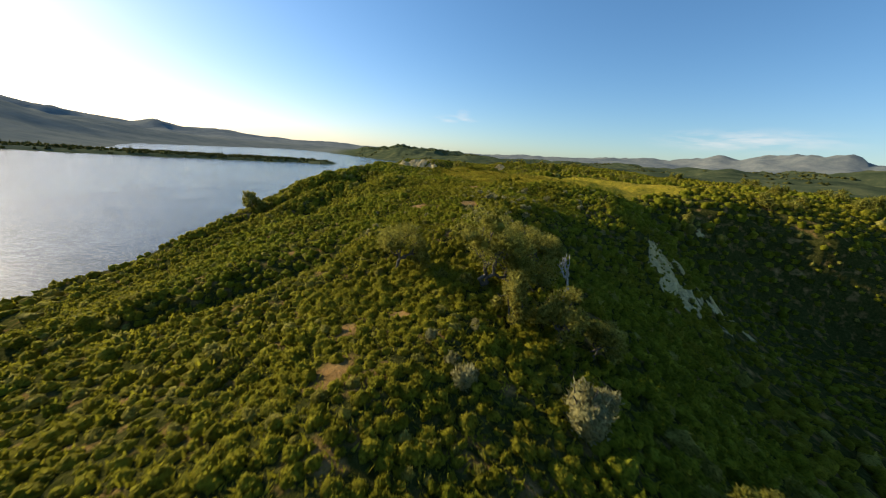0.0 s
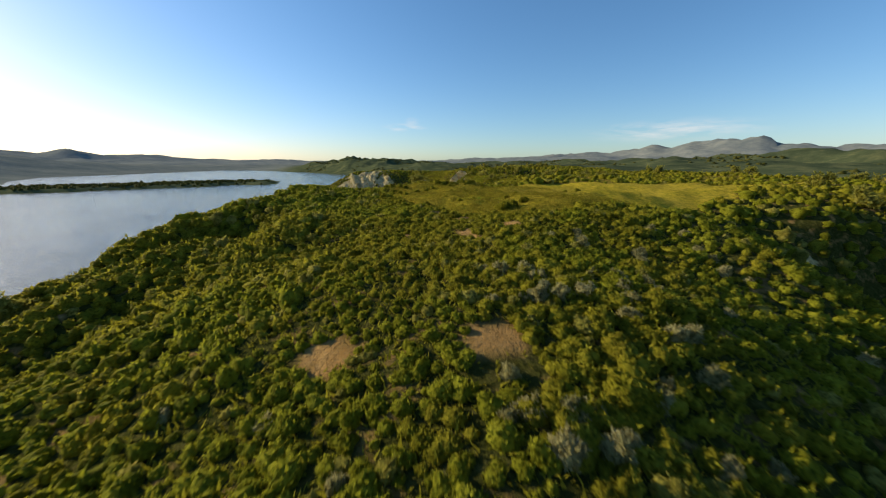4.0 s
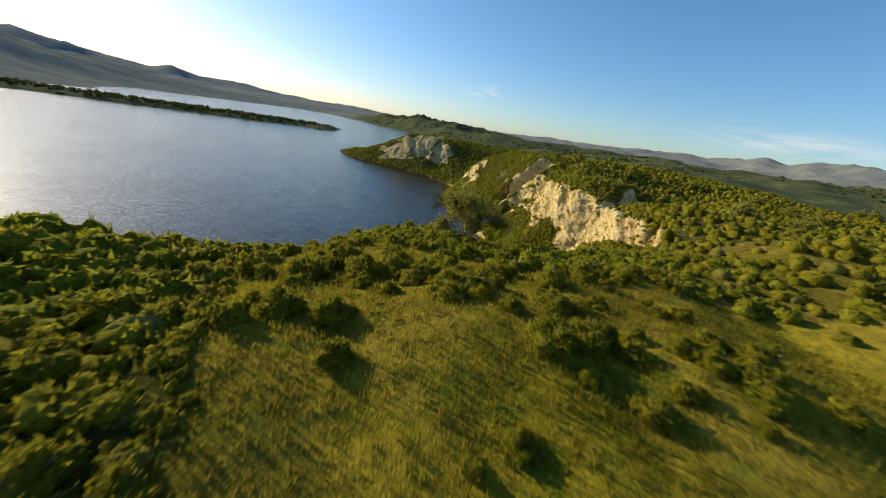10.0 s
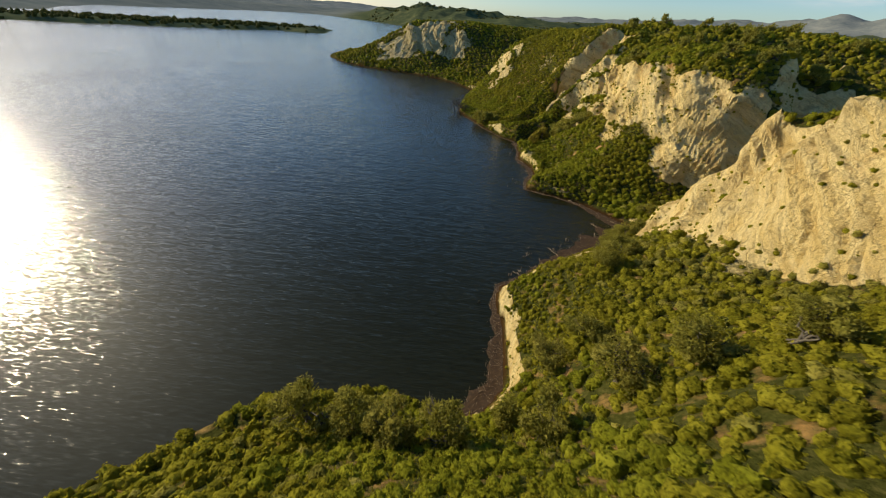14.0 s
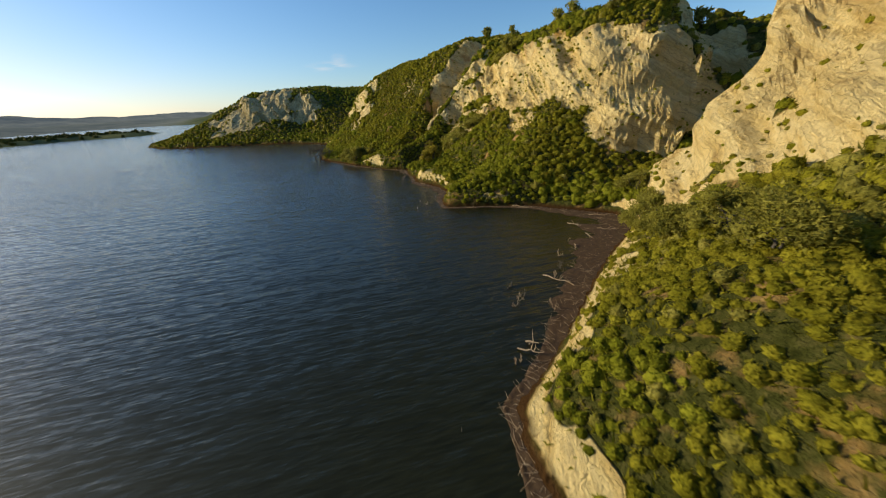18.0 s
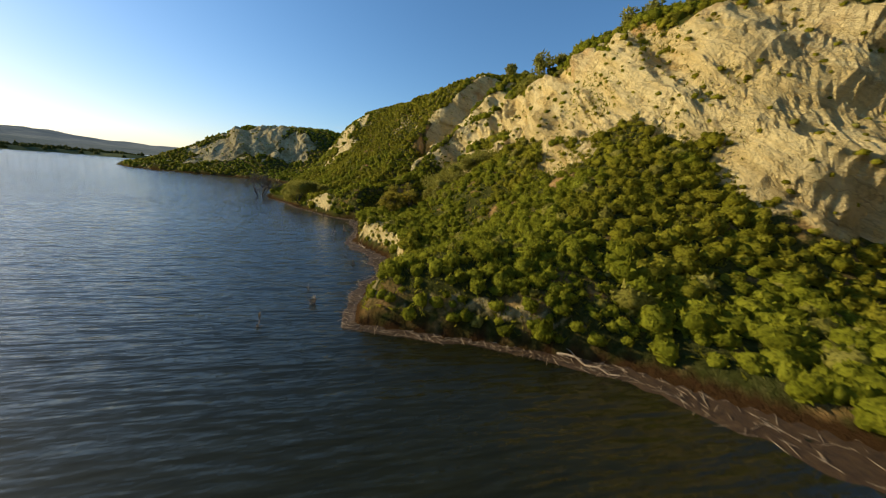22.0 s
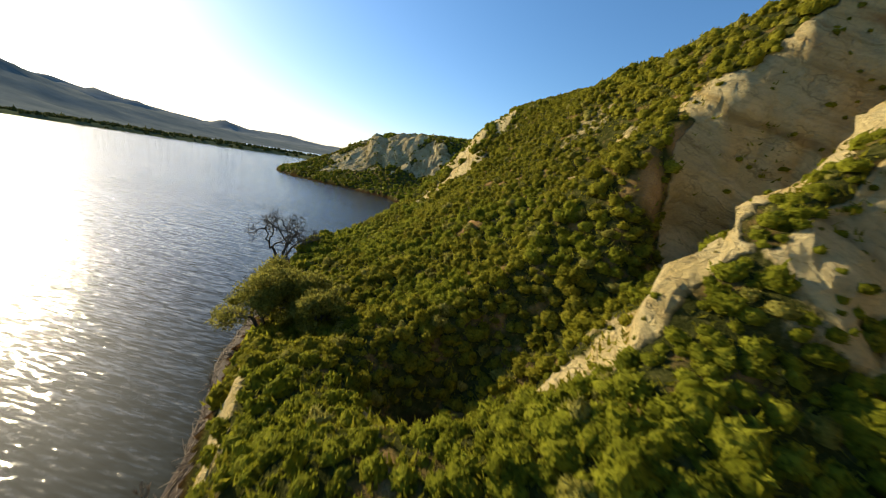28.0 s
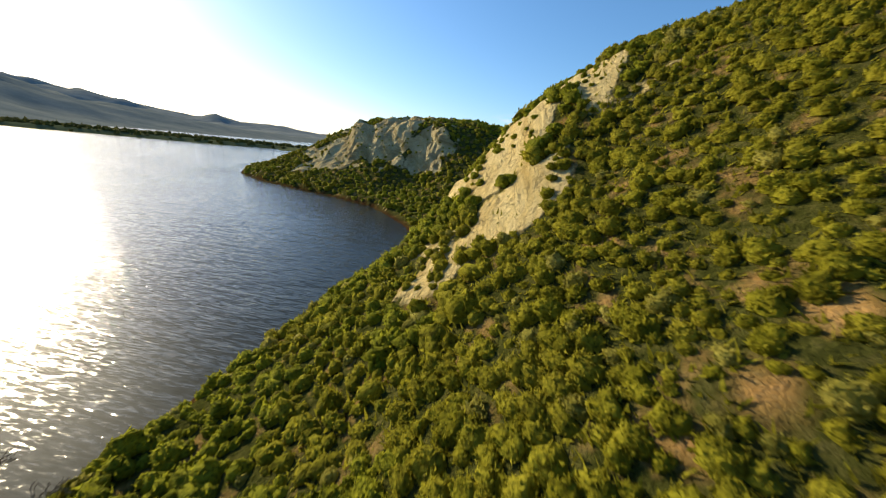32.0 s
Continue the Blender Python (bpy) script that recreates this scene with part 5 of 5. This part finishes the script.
def far_woods():
    """Dark oak clumps on the hills beyond the plateau and along the far shore."""
    rs = np.random.RandomState(29)
    x, y = rs.uniform(-500, 1400, 12000), rs.uniform(-400, 2000, 12000)
    d, lake = distance_to(x, y, SHORE_NEAR + SHORE_FAR, True)
    grove = fractal(x, y, 90.0, 3, 97)
    box = np.maximum(np.maximum(-150 - x, x - 230), np.maximum(-300 - y, y - 360))
    m = ~lake & (d > 5) & (grove > 0.18) & (box > -20)
    x, y = x[m], y[m]
    r = rs.uniform(2.2, 4.4, len(x)) * (1 + np.hypot(x, y) / 1500)
    v, f = strew(far_shapes, x, y, bilinear(GZ, x, y) - 0.8, r, r * 0.75, 30)
    tagged(new("far_woods", mesh_from("far_woods", v, f, M_WOODS)), "dark oak groves scattered over far hills", "woods", kind="stuff")


far_woods()


# ---- thin cirrus low over the hills ----
def cloud_material():
    n = Nodes("cirrus")
    v = n.stretched((0.0011, 0.0011, 0.006))
    veil = n.span(n.noise(2.2, 6.0, 0.62, v), 0.42, 0.8)
    thin = n.t.nodes.new("ShaderNodeAttribute")
    thin.attribute_name = "veil"
    # the cloud's sunlit white is given off by the sheet as emission
    glow = n.add("ShaderNodeEmission", Color=(1.0, 0.95, 0.92, 1.0), Strength=0.72)
    clear = n.t.nodes.new("ShaderNodeBsdfTransparent")
    m = n.t.nodes.new("ShaderNodeMixShader")
    n.link(n.maths("MULTIPLY", veil, thin.outputs["Fac"]), m.inputs[0])
    n.link(clear.outputs[0], m.inputs[1])
    n.link(glow.outputs[0], m.inputs[2])
    n.link(m.outputs[0], n.out.inputs["Surface"])
    return n.mat


M_CLOUD = cloud_material()


def cloud(azimuth, elevation, wide, tall, thick):
    """A curved sheet far behind the hills, dense in its middle and fading to nothing at its rim."""
    u, w = np.meshgrid(np.linspace(-1, 1, 25), np.linspace(-1, 1, 9))
    az, el = np.radians(azimuth + u * wide / 2), np.radians(elevation + w * tall / 2)
    v = 4650 * np.stack([np.sin(az) * np.cos(el), np.cos(az) * np.cos(el), np.sin(el)], -1).reshape(-1, 3)
    i = np.arange(u.size).reshape(u.shape)
    f = np.stack([i[:-1, :-1], i[:-1, 1:], i[1:, 1:], i[1:, :-1]], -1).reshape(-1, 4)
    me = mesh_from("cloud", v, f, M_CLOUD)
    a = me.attributes.new("veil", "FLOAT", "POINT")
    a.data.foreach_set("value", (thick * smooth(1 - np.hypot(u, w), 0, 0.8)).astype(np.float32).ravel())
    ob = tagged(new("cloud", me), "thin white streak of cirrus low in the sky", "cloud", kind="structure")
    ob.visible_shadow = False


cloud(0.5, 6.2, 9, 1.6, 0.9)
cloud(1.8, 7.2, 3, 1.6, 0.5)
cloud(40, 5.0, 26, 3.6, 0.8)
